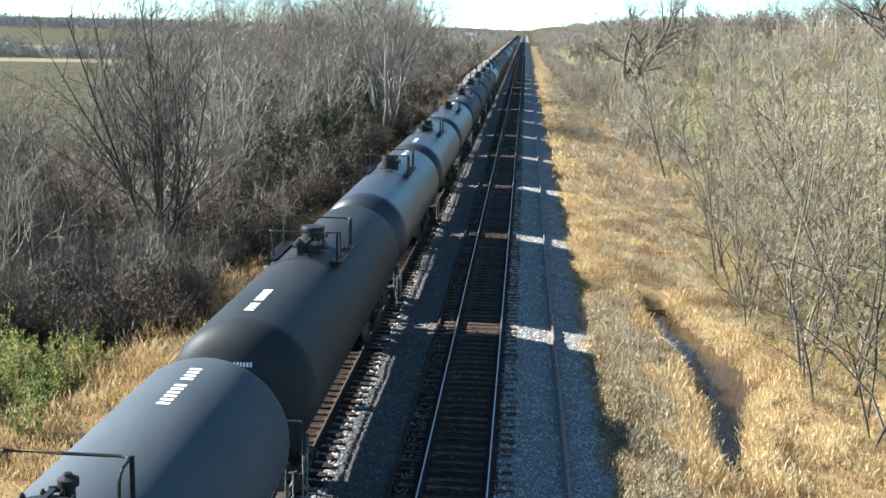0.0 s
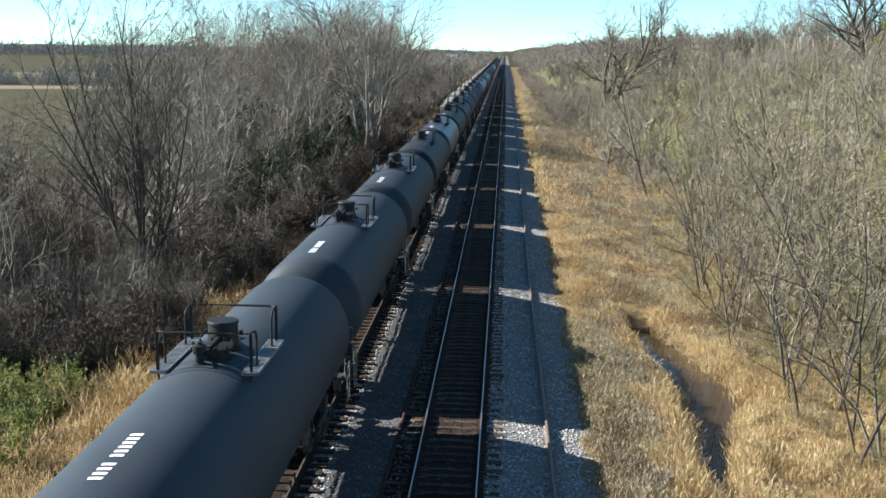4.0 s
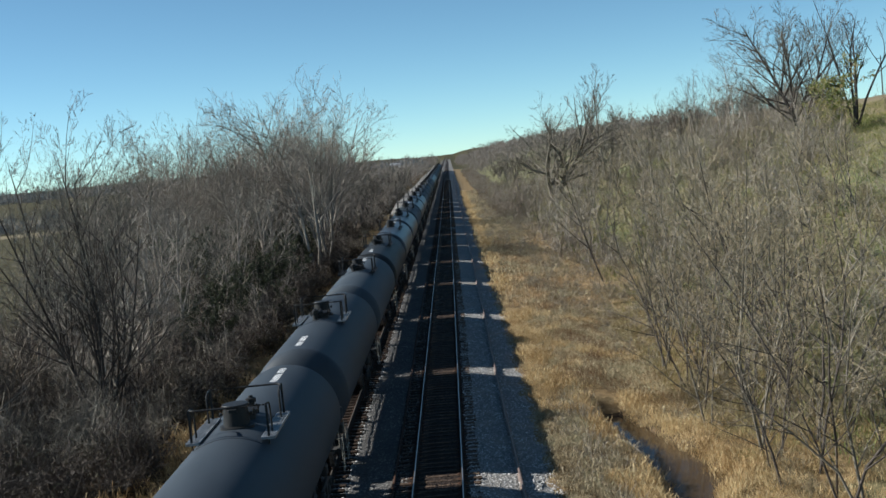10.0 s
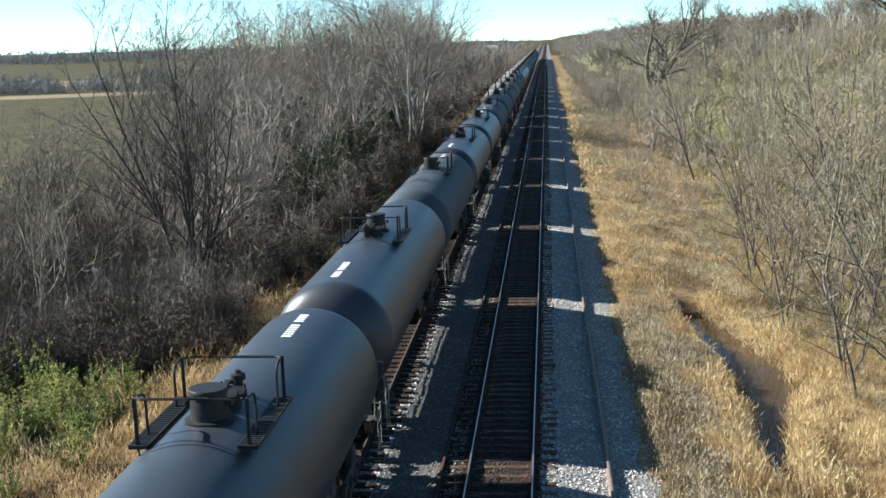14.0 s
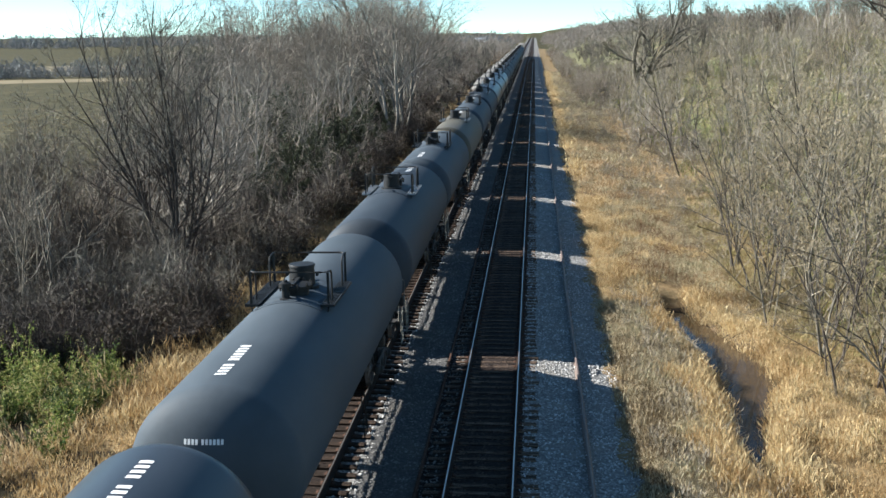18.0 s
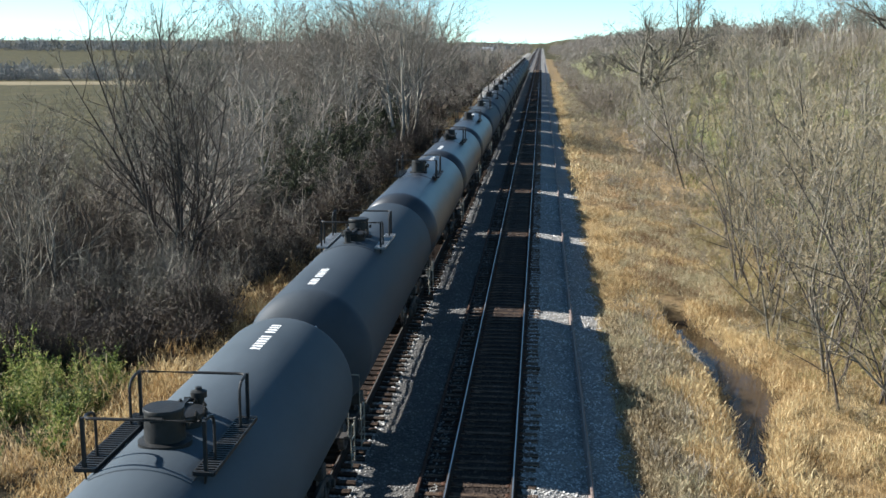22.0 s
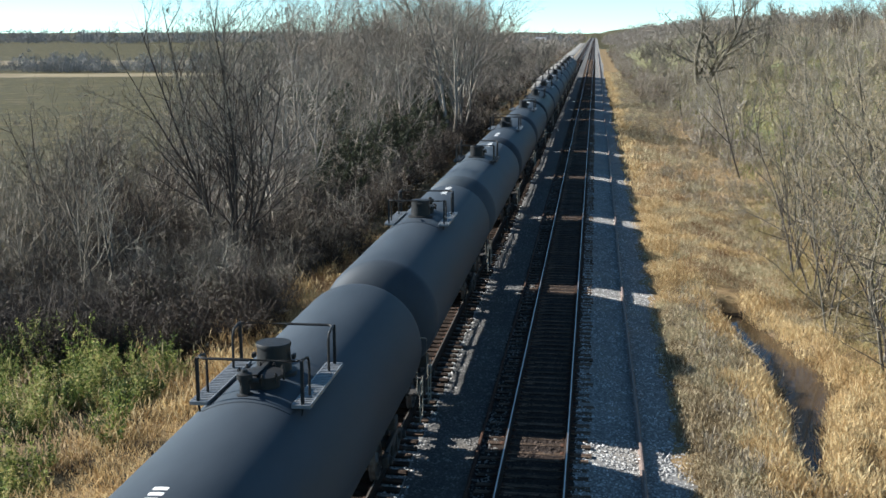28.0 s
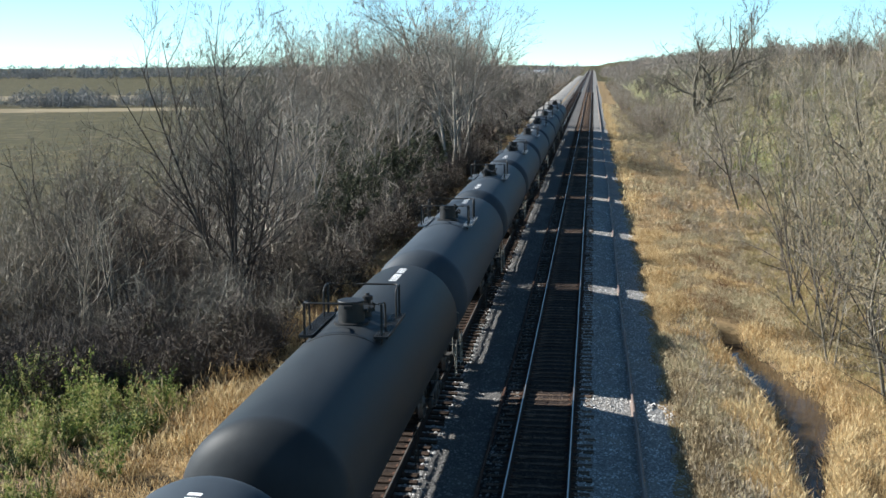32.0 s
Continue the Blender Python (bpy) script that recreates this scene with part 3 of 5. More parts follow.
def lettering(bm, groups, at, along, across, normal_pt):
    """Plain bars for marks that stand along the tank's top: groups of widths."""
    y = at
    for w in groups:
        a0, a1 = -across / 2, across / 2
        v = []
        for yy in (y, y + along * w):
            for a in np.linspace(a0, a1, 5):
                t = a / R_TANK
                v.append(bm.verts.new(((R_TANK + 0.004) * math.sin(t + normal_pt), yy, Z_TANK + (R_TANK + 0.004) * math.cos(t + normal_pt))))
        for k in range(4):
            bm.faces.new((v[k], v[k + 1], v[k + 6], v[k + 5]))
        y += along * (w + 0.08)
    return bm


def truck(parent, y, axle_parts):
    tr = part("truck", truck_frame(), GREASY, parent, "cast steel truck frame with springs", 40, pose(0, y, 0))
    for s in (-1, 1):
        part("wheelset", axle_parts, None, tr, "worn steel wheels on an axle", at=pose(0, s * 0.89, 0.457))
    return tr


def truck_frame():
    bm = bmesh.new()
    for s in (-1, 1):
        x = s * 1.0
        for e in (-1, 1):
            box(bm, x, e * 0.89, 0.457, 0.16, 0.34, 0.26, 0.03)
            cyl(bm, (x + s * 0.06, e * 0.89, 0.457), (x + s * 0.15, e * 0.89, 0.457), 0.1, 12)
            tube(bm, [(x, e * 0.8, 0.56), (x, e * 0.45, 0.68), (x, 0, 0.7)], 0.075, 6)
            tube(bm, [(x, e * 0.78, 0.36), (x, e * 0.4, 0.24), (x, 0, 0.22)], 0.065, 6)
            for q in (-0.12, 0.0, 0.12):
                cyl(bm, (x, q, 0.28), (x, q, 0.5), 0.05, 8)
            box(bm, x, e * 0.26, 0.46, 0.14, 0.1, 0.46, 0.02)
    box(bm, 0, 0, 0.56, 2.1, 0.36, 0.2, 0.03)
    cyl(bm, (0, 0, 0.6), (0, 0, 0.76), 0.2, 16)
    for e in (-1, 1):
        tube(bm, [(-0.7, e * 0.42, 0.36), (0.7, e * 0.42, 0.36)], 0.04, 6)
        for s in (-1, 1):
            box(bm, s * 0.75, e * 0.44, 0.4, 0.1, 0.07, 0.3, 0.01)
    return bm


def wheelset_mesh():
    bm = bmesh.new()
    cyl(bm, (-0.95, 0, 0), (0.95, 0, 0), 0.085, 10)
    for s in (-1, 1):
        pr = [(0.0, 0.68), (0.13, 0.69), (0.17, 0.73), (0.36, 0.735), (0.39, 0.685), (0.485, 0.685), (0.485, 0.715), (0.457, 0.735), (0.455, 0.825), (0.39, 0.825), (0.36, 0.77), (0.17, 0.78), (0.13, 0.84), (0.0, 0.84)]
        lathe(bm, [(r, s * h) for r, h in pr], 16, "x")
    me = bpy.data.meshes.new("wheelset")
    bmesh.ops.recalc_face_normals(bm, faces=bm.faces)
    bm.to_mesh(me)
    bm.free()
    me.materials.append(WHEEL)
    me.polygons.foreach_set("use_smooth", np.ones(len(me.polygons), bool))
    me.set_sharp_from_angle(angle=radians(35))
    return me


WHEELSET = wheelset_mesh()


def tank_car(finish, label, cap="flat", marks=-1):
    """A tank car; its y runs along the track, and its valves and its marks are towards -y."""
    car = empty("tank_car", label, "tank car", "tank cars of the train")
    paint = TANKS[finish]
    # shell with dished heads
    bm = bmesh.new()
    pr = []
    for k in range(9):
        t = math.pi / 2 * k / 8
        pr.append((R_TANK * math.sin(t), -HALF_SHELL - 0.755 * math.cos(t)))
    pr.append((R_TANK, -HALF_SHELL + 0.12))
    pr.append((R_TANK, 0.0))
    pr += [(r, -h) for r, h in reversed(pr[:10])]
    lathe(bm, pr, 60, "y", (0, 0, Z_TANK))
    tank = part("tank", bm, paint, car, "long cylindrical tank with dished heads", 30)
    # a raised pad below the fittings
    bm = bmesh.new()
    rings = []
    for y, rise in ((-1.46, 0.0), (-1.45, 0.016), (1.45, 0.016), (1.46, 0.0)):
        rings.append([bm.verts.new(((R_TANK + rise) * math.sin(t), y, Z_TANK + (R_TANK + rise) * math.cos(t))) for t in np.linspace(-0.5, 0.5, 15)])
    for q0, q1 in zip(rings, rings[1:]):
        for j in range(14):
            bm.faces.new((q0[j], q0[j + 1], q1[j + 1], q1[j]))
    for j in (0, 14):
        edge = [bm.verts.new((R_TANK * math.sin((j - 7) / 14 * 1.004), y, Z_TANK + R_TANK * math.cos((j - 7) / 14 * 1.004))) for y in (-1.45, 1.45)]
        bm.faces.new((rings[1][j], rings[2][j], edge[1], edge[0]))
    part("fitting_pad", bm, paint, car, "raised plate welded round the fittings", 25)
    # fittings on the top
    bm = bmesh.new()
    r = 0.31 if cap == "flat" else 0.34
    lathe(bm, [(0, 3.98), (r + 0.09, 3.98), (r + 0.09, 4.1), (r, 4.12), (r - 0.02, 4.54), (r, 4.545), (r, 4.59)] +
          ([(r - 0.01, 4.605), (0, 4.615)] if cap == "flat" else [(r - 0.05, 4.65), (r * 0.6, 4.72), (0, 4.75)]), 32, at=(0, 0.28, 0))
    housing = part("valve_housing", bm, FITTING, car, "drum-shaped protective housing with a lid", 35)
    for s in (-1, 1):
        part("lug", box(bmesh.new(), s * (r + 0.05), 0.28, 4.36, 0.06, 0.12, 0.09, 0.01), FITTING, housing)
    part("hinge", box(bmesh.new(), 0, 0.28 + r + 0.04, 4.5, 0.2, 0.07, 0.08, 0.01), FITTING, housing)
    bm = bmesh.new()
    lathe(bm, [(0, 4.0), (0.31, 4.0), (0.31, 4.2), (0.37, 4.21), (0.37, 4.24), (0, 4.24)], 28, at=(0, -0.52, 0))
    manway = part("manway", bm, FITTING, car, "round manway with a bolted cover", 35)
    bm = bmesh.new()
    lathe(bm, [(0.39, 4.245), (0.39, 4.285), (0.3, 4.31), (0, 4.335)], 28, at=(0, -0.52, 0))
    box(bm, 0, -0.52, 4.35, 0.09, 0.78, 0.035, 0.008)
    part("manway_cover", bm, FITTING, manway, smooth=35)
    bm = bmesh.new()
    for k in range(10):
        t = 2 * math.pi * k / 10
        c, s = math.cos(t), math.sin(t)
        cyl(bm, (0.385 * c, -0.52 + 0.385 * s, 4.17), (0.385 * c, -0.52 + 0.385 * s, 4.36), 0.018, 6)
        cyl(bm, (0.385 * c, -0.52 + 0.385 * s, 4.29), (0.385 * c, -0.52 + 0.385 * s, 4.33), 0.035, 6)
    tagged(part("bolt_ring", bm, FITTING, manway), kind="stuff")
    bm = bmesh.new()
    lathe(bm, [(0, 3.95), (0.14, 3.95), (0.14, 4.08), (0.085, 4.1), (0.085, 4.33), (0.13, 4.34), (0.13, 4.43), (0.06, 4.46), (0.05, 4.5), (0, 4.51)], 18, at=(-0.12, -1.08, 0))
    cyl(bm, (-0.12, -1.08, 4.3), (0.1, -1.02, 4.3), 0.045, 10)
    part("relief_valve", bm, FITTING, car, "upright relief valve", 35)
    for s in (-1, 1):
        part("walkway", platform(s), GRATING if finish in ("satin", "brown") else FITTING, car, "narrow steel grating walkway")
        part("handrail", handrail(s), FITTING, car, "bent pipe handrail", 40)
        for e in (-1, 1):
            bm = bmesh.new()
            box(bm, s * 0.88, e * 1.2, 4.31, 0.05, 0.05, 0.8)
            tube(bm, [(s * 0.88, e * 1.2, 3.93), (s * 0.86, e * 1.2, 3.78), (s * 0.74, e * 1.2, 3.84)], 0.025, 6)
            part("rail_post", bm, FITTING, car)
        # low steps below the tank
        bm = bmesh.new()
        tube(bm, [(s * 1.4, -0.22, 1.5), (s * 1.46, -0.22, 0.5), (s * 1.46, 0.22, 0.5), (s * 1.4, 0.22, 1.5)], 0.018, 6)
        tube(bm, [(s * 1.42, -0.22, 0.85), (s * 1.42, 0.22, 0.85)], 0.016, 6)
        part("side_step", bm, FITTING, car, "bent pipe side step", 40)
    # marks
    bm = bmesh.new()
    lettering(bm, [0.105] * 4, marks * 7.0, -marks, 0.205, -0.03)
    lettering(bm, [0.105] * 6, marks * 6.08, -marks, 0.205, -0.03)
    tagged(part("marking", bm, WHITE, car, "white painted marks along the tank top"), kind="stuff")
    bm = bmesh.new()
    for k in range(10):
        x = -0.36 + 0.066 * k + (0.04 if k > 3 else 0)
        q = [bm.verts.new((xx, -(HALF_SHELL + 0.012 + 0.755 * math.sqrt(max(0.0, 1 - (xx * xx + zz * zz) / R_TANK ** 2))), Z_TANK + zz)) for xx, zz in ((x, 0.7), (x + 0.044, 0.7), (x + 0.044, 0.79), (x, 0.79))]
        bm.faces.new(q)
    tagged(part("head_marking", bm, WHITE, car, "small white marks on the tank head"), kind="stuff")
    # underframe
    for s in (-1, 1):
        bm = bmesh.new()
        box(bm, 0, s * 7.4, 0.96, 0.46, 2.7, 0.34, 0.03)
        box(bm, 0, s * 6.5, 1.05, 2.2, 0.4, 0.3, 0.03)
        for e in (-1, 1):
            box(bm, e * 0.72, s * 6.5, 1.25, 0.1, 0.9, 0.5, 0.02)
        part("stub_sill", bm, GREASY, car, "welded stub sill and bolster")
        bm = bmesh.new()
        box(bm, 0, s * 8.78, 0.84, 0.16, 0.36, 0.16, 0.03)
        box(bm, 0.05, s * 9.0, 0.84, 0.26, 0.22, 0.28, 0.05)
        box(bm, -0.14, s * 9.06, 0.84, 0.08, 0.2, 0.26, 0.03)
        part("coupler", bm, RUST, car, "rusty knuckle coupler")
        bm = bmesh.new()
        box(bm, 0, s * 8.42, 1.16, 2.7, 0.42, 0.05)
        for k in range(12):
            box(bm, -1.25 + k * 0.227, s * 8.42, 1.2, 0.06, 0.4, 0.03)
        part("end_platform", bm, GREASY, car, "end crossover platform")
        for e in (-1, 1):
            bm = bmesh.new()
            tube(bm, [(e * 1.32, s * 8.28, 1.18), (e * 1.32, s * 8.28, 2.12), *bent((e * 1.32, s * 8.28, 2.12), (e * 1.32, s * 8.28, 2.16), (e * 0.55, s * 8.28, 2.16), 0.06, 3), (e * 0.55, s * 8.3, 2.16)], 0.018, 6)
            tube(bm, [(e * 1.4, s * 8.15, 0.5), (e * 1.4, s * 8.15, 1.55)], 0.016, 6)
            tube(bm, [(e * 1.4, s * 8.6, 0.5), (e * 1.4, s * 8.6, 1.55)], 0.016, 6)
            for k in range(4):
                tube(bm, [(e * 1.4, s * 8.15, 0.55 + k * 0.3), (e * 1.4, s * 8.6, 0.55 + k * 0.3)], 0.014, 5)
            part("end_railing", bm, YELLOW, car, "worn grab rails and ladder at the end of the car", 40)
        truck(car, s * 6.5, WHEELSET)
    bm = bmesh.new()
    cyl(bm, (0.5, -4.9, 0.85), (0.5, -3.9, 0.85), 0.2, 16, bevel=0.03)
    box(bm, 0.5, -4.4, 1.02, 0.1, 0.5, 0.2)
    part("air_reservoir", bm, GREASY, car, smooth=35)
    bm = bmesh.new()
    lathe(bm, [(0, 0.55), (0.16, 0.55), (0.16, 0.72), (0.24, 0.74), (0.24, 0.82), (0.15, 0.84), (0.15, 1.12), (0, 1.12)], 18)
    box(bm, 0, 0, 0.68, 0.5, 0.34, 0.06, 0.01)
    part("outlet_valve", bm, GREASY, car, smooth=35)
    bm = bmesh.new()
    tube(bm, [(0.62, -6.0, 1.0), (0.62, 6.0, 1.0)], 0.025, 6)
    tube(bm, [(-0.2, -6.0, 0.8), (-0.2, 6.0, 0.8)], 0.03, 6)
    part("brake_pipe", bm, GREASY, car)
    return car


# metres that the train has run, by seconds
RUN = [(0, 0.0), (4, 81.04), (8, 162.47), (12, 244.29), (16, 326.49), (20, 409.08), (24, 492.06), (28, 575.43), (32, 659.19)]
FIRST_GAP = 39.34
CARS = range(-2, 45)
VALVES_FAR = {-1, 1, 3, 7, 11, 15, 17, 19, 21, 23, 24, 26, 28, 29, 30, 32, 33, 35, 36, 37, 40, 42}
GLOSSY = {1, 2, 8, 15, 18, 19, 26, 27, 28, 3, 16}
DULL = {20, 22, 24, 30, 33, -1, 17}
BROWN = {23}
MATTE = {0, 7, 9, 10, 14, 36}
protos = {
    "matte": tank_car("matte", "matte black tank car coupled in the moving train"),
    "satin": tank_car("satin", "dusty black tank car coupled in the moving train"),
    "gloss": tank_car("gloss", "glossy black tank car coupled in the moving train"),
    "dull": tank_car("dull", "faded grey-black tank car coupled in the moving train"),
    "brown": tank_car("brown", "black tank car dusted olive brown in the moving train"),
    "plain": tank_car("dull", "faded grey-black tank car with white marks past its valve housing", marks=1),
    "round": tank_car("satin", "dusty black tank car with a round-capped valve housing", "round"),
}
used, train = set(), []
for m in CARS:
    kind = "plain" if m == 13 else "matte" if m in MATTE else "brown" if m in BROWN else "gloss" if m in GLOSSY else "dull" if m in DULL else "round" if m == 6 else "satin"
    y = FIRST_GAP + CAR_LENGTH * m - CAR_LENGTH / 2
    turn = 180 if m in VALVES_FAR else 0
    at = pose(TRAIN_X, y, 0, 0, 0, turn)
    if kind in used:
        car = copy_thing(protos[kind], at)
    else:
        car = protos[kind]
        car.matrix_basis = at
        used.add(kind)
    train.append((car, y, turn))
    if m == 30:
        # sprayed marks on the flank
        bm = bmesh.new()
        for y0, t0 in ((-0.25, 0.98), (1.15, 1.04)):
            for k in range(4):
                lettering(bm, [0.09, 0.05, 0.1], (y0 + 0.02 * k) * (-1 if turn else 1), -1 if turn else 1, 0.07, (t0 + 0.095 * k) * (-1 if turn else 1))
        tagged(part("sprayed_marks", bm, FADED, car, "pale grey sprayed marks on the flank"), kind="stuff")


# ---- plants ----
def tubes(segs, sides=3):
    """Tapered twigs and limbs: rows of start, end and both radii. Triangles."""
    s = np.asarray(segs, float)
    p, q, r0, r1 = s[:, :3], s[:, 3:6], s[:, 6], s[:, 7]
    d = q - p
    d /= np.linalg.norm(d, axis=1, keepdims=True) + 1e-9
    ref = np.where(np.abs(d[:, 2:3]) < 0.9, [[0, 0, 1.0]], [[1.0, 0, 0]])
    u = np.cross(d, ref)
    u /= np.linalg.norm(u, axis=1, keepdims=True)
    w = np.cross(d, u)
    t = np.linspace(0, 2 * np.pi, sides, endpoint=False)
    ring = np.cos(t)[None, :, None] * u[:, None] + np.sin(t)[None, :, None] * w[:, None]
    v = np.concatenate([p[:, None] + ring * r0[:, None, None], q[:, None] + ring * r1[:, None, None]], 1)
    n = len(s)
    j = np.arange(sides)
    k = (j + 1) % sides
    quad = np.stack([np.stack([j, k, k + sides], 1), np.stack([j, k + sides, j + sides], 1)], 1).reshape(-1, 3)
    f = (np.arange(n)[:, None, None] * 2 * sides + quad[None]).reshape(-1, 3)
    return v.reshape(-1, 3), f


def strips(segs):
    """Thin twigs as narrow blades of wood: two triangles each, turned at random."""
    s = np.asarray(segs, float)
    p, q, r0, r1 = s[:, :3], s[:, 3:6], s[:, 6:7], s[:, 7:8]
    rr = np.random.RandomState(len(s))
    d = q - p
    u = np.cross(d, rr.normal(0, 1, d.shape))
    u /= np.linalg.norm(u, axis=1, keepdims=True) + 1e-9
    v = np.stack([p - u * r0, p + u * r0, q + u * r1, q - u * r1], 1).reshape(-1, 3)
    k = np.arange(len(s))[:, None] * 4
    return v, np.concatenate([k + [[0, 1, 2]], k + [[0, 2, 3]]], 0)


def slivers(segs):
    """The finest twigs: one long triangle each."""
    s = np.asarray(segs, float)
    p, q, r0 = s[:, :3], s[:, 3:6], s[:, 6:7]
    rr = np.random.RandomState(len(s))
    d = q - p
    u = np.cross(d, rr.normal(0, 1, d.shape))
    u /= np.linalg.norm(u, axis=1, keepdims=True) + 1e-9
    return np.stack([p - u * r0, p + u * r0, q], 1).reshape(-1, 3), np.arange(len(s) * 3).reshape(-1, 3)


def sprays(seed, twigs, count, length, width):
    """Fine side twigs standing off other twigs, for each of them about count."""
    r = np.random.RandomState(seed)
    t = np.asarray(twigs, float)
    k = r.randint(0, len(t), int(len(t) * count))
    p, q = t[k, :3], t[k, 3:6]
    d = q - p
    n = np.linalg.norm(d, axis=1, keepdims=True)
    at = p + d * r.uniform(0.15, 0.95, (len(k), 1))
    way = d / n + r.normal(0, 0.55, d.shape) + [0, 0, 0.25]
    way /= np.linalg.norm(way, axis=1, keepdims=True)
    end = at + way * n * length * r.uniform(0.5, 1.2, (len(k), 1))
    return np.concatenate([at, end, np.full((len(k), 1), width), np.zeros((len(k), 1))], 1)


def cones(segs):
    """Twigs that run out to a point: three triangles each."""
    s = np.asarray(segs, float)
    p, q, r0 = s[:, :3], s[:, 3:6], s[:, 6]
    d = q - p
    d /= np.linalg.norm(d, axis=1, keepdims=True) + 1e-9
    ref = np.where(np.abs(d[:, 2:3]) < 0.9, [[0, 0, 1.0]], [[1.0, 0, 0]])
    u = np.cross(d, ref)
    u /= np.linalg.norm(u, axis=1, keepdims=True)
    w = np.cross(d, u)
    t = np.array([0, 2.0944, 4.18879])
    ring = np.cos(t)[None, :, None] * u[:, None] + np.sin(t)[None, :, None] * w[:, None]
    v = np.concatenate([p[:, None] + ring * r0[:, None, None], q[:, None]], 1)
    f = (np.arange(len(s))[:, None, None] * 4 + np.array([[0, 1, 3], [1, 2, 3], [2, 0, 3]])[None]).reshape(-1, 3)
    return v.reshape(-1, 3), f


def grow(seed, stems, height, lean, girth, levels, kids, twig_r, upward=0.35, low=0.25, kid_len=0.55, base=0.2, wob=0.18):
    """A branching plant: lists of limbs (thick), twigs (running out), and twig ends for leaves."""
    r = random.Random(seed)
    limbs, twigs = [], []

    def limb(p, d, length, rad, level):
        last = level >= levels
        if last:
            q = p + d * length
            twigs.append((*p, *q, max(rad, twig_r), 0.0))
            return
        n = 4 if level == 0 else 3 if level == 1 else 2
        pts, rads = [p], [rad]
        for k in range(n):
            w = wob * (0.6 if level == 0 else 1.0)
            d = (d + Vector((r.gauss(0, w), r.gauss(0, w), r.gauss(0, w * 0.6) + upward * 0.25))).normalized()
            p = p + d * (length / n)
            pts.append(p)
            rads.append(max(rad * (1 - 0.75 * (k + 1) / n), twig_r))
        for k in range(n):
            limbs.append((*pts[k], *pts[k + 1], rads[k], rads[k + 1]))
        tip = pts[-1]
        twigs.append((*tip, *(tip + d * length * 0.12), rads[-1], 0.0))
        for k in range(kids[level]):
            f = low + (1 - low) * (k + r.random()) / kids[level]
            i = min(int(f * n), n - 1)
            g = f * n - i
            at = pts[i].lerp(pts[i + 1], g)
            ax = (pts[i + 1] - pts[i]).normalized()
            side = ax.cross(Vector((r.gauss(0, 1), r.gauss(0, 1), r.gauss(0, 1)))).normalized()
            kd = (ax * r.uniform(0.5, 1.0) + side * r.uniform(0.5, 1.0) + Vector((0, 0, upward))).normalized()
            limb(at, kd, length * kid_len * r.uniform(0.6, 1.15) * (1.15 - 0.5 * f), rads[i] * 0.55, level + 1)

    for k in range(stems):
        t = 2.4 * k + r.uniform(0, 0.8) + seed
        out = lean * 1.25 * math.sqrt((k + 0.4) / stems) * r.uniform(0.85, 1.1)
        d = Vector((math.cos(t) * out, math.sin(t) * out, 1)).normalized()
        p = Vector((math.cos(t), math.sin(t), 0)) * base * r.uniform(0.2, 1) * (stems > 1)
        limb(p - d * 0.25, d, height * r.uniform(0.72, 1.05), girth * r.uniform(0.7, 1.1), 0)
    return limbs, twigs


def leaf_tris(seed, twigs, count, size):
    """Small leaf triangles set along twigs."""
    r = np.random.RandomState(seed)
    t = np.asarray(twigs)
    k = r.randint(0, len(t), count)
    c = t[k, :3] + (t[k, 3:6] - t[k, :3]) * r.rand(count, 1) + r.normal(0, size * 0.6, (count, 3))
    a = r.normal(0, 1, (count, 3))
    b = r.normal(0, 1, (count, 3))
    a *= (size * r.uniform(0.6, 1.3, (count, 1))) / np.linalg.norm(a, axis=1, keepdims=True)
    b *= (size * 0.7) / np.linalg.norm(b, axis=1, keepdims=True)
    v = np.stack([c - a, c + a * 0.2 + b, c + a], 1).reshape(-1, 3)
    return v, np.arange(count * 3).reshape(-1, 3)


def plant(seed, leaves=0, leaf_size=0.05, thick=0.02, fine=0.0, **kw):
    """(vertices, triangles, material index) of one plant: thick limbs round, thin ones as blades."""
    limbs, twigs = grow(seed, **kw)
    if fine:
        twigs = np.concatenate([np.asarray(twigs), sprays(seed, twigs, fine, 0.7, kw["twig_r"] * 0.8)])
    stout = [s for s in limbs if s[6] > thick]
    pieces = [slivers(twigs)] + ([tubes(stout)] if stout else []) + ([strips([s for s in limbs if s[6] <= thick])] if len(stout) < len(limbs) else [])
    vs, fs, mi, n = [], [], [], 0
    for v, f in pieces:
        vs.append(v)
        fs.append(f + n)
        mi.append(np.zeros(len(f), int))
        n += len(v)
    if leaves:
        v3, f3 = leaf_tris(seed, twigs, leaves, leaf_size)
        vs.append(v3)
        fs.append(f3 + n)
        mi.append(np.ones(len(f3), int))
    return np.concatenate(vs), np.concatenate(fs), np.concatenate(mi)


def scatter(name, variants, spots, mats, label, category):
    """Many plants in one stuff object. spots: x, y, scale, turn, variant, stretch in height."""
    vs, fs, ms, n = [], [], [], 0
    for x, y, s, turn, k, sz in spots:
        v, f, mi = variants[k]
        c, sn = math.cos(turn) * s, math.sin(turn) * s
        w = np.empty_like(v)
        w[:, 0] = v[:, 0] * c - v[:, 1] * sn + x
        w[:, 1] = v[:, 0] * sn + v[:, 1] * c + y
        w[:, 2] = v[:, 2] * s * sz + float(land(x, y))
        vs.append(w)
        fs.append(f + n)
        ms.append(mi)
        n += len(v)
    ob = part(name, mesh_np(name, np.concatenate(vs), np.concatenate(fs), mats, np.concatenate(ms)), None)
    return tagged(ob, label, category, kind="stuff")


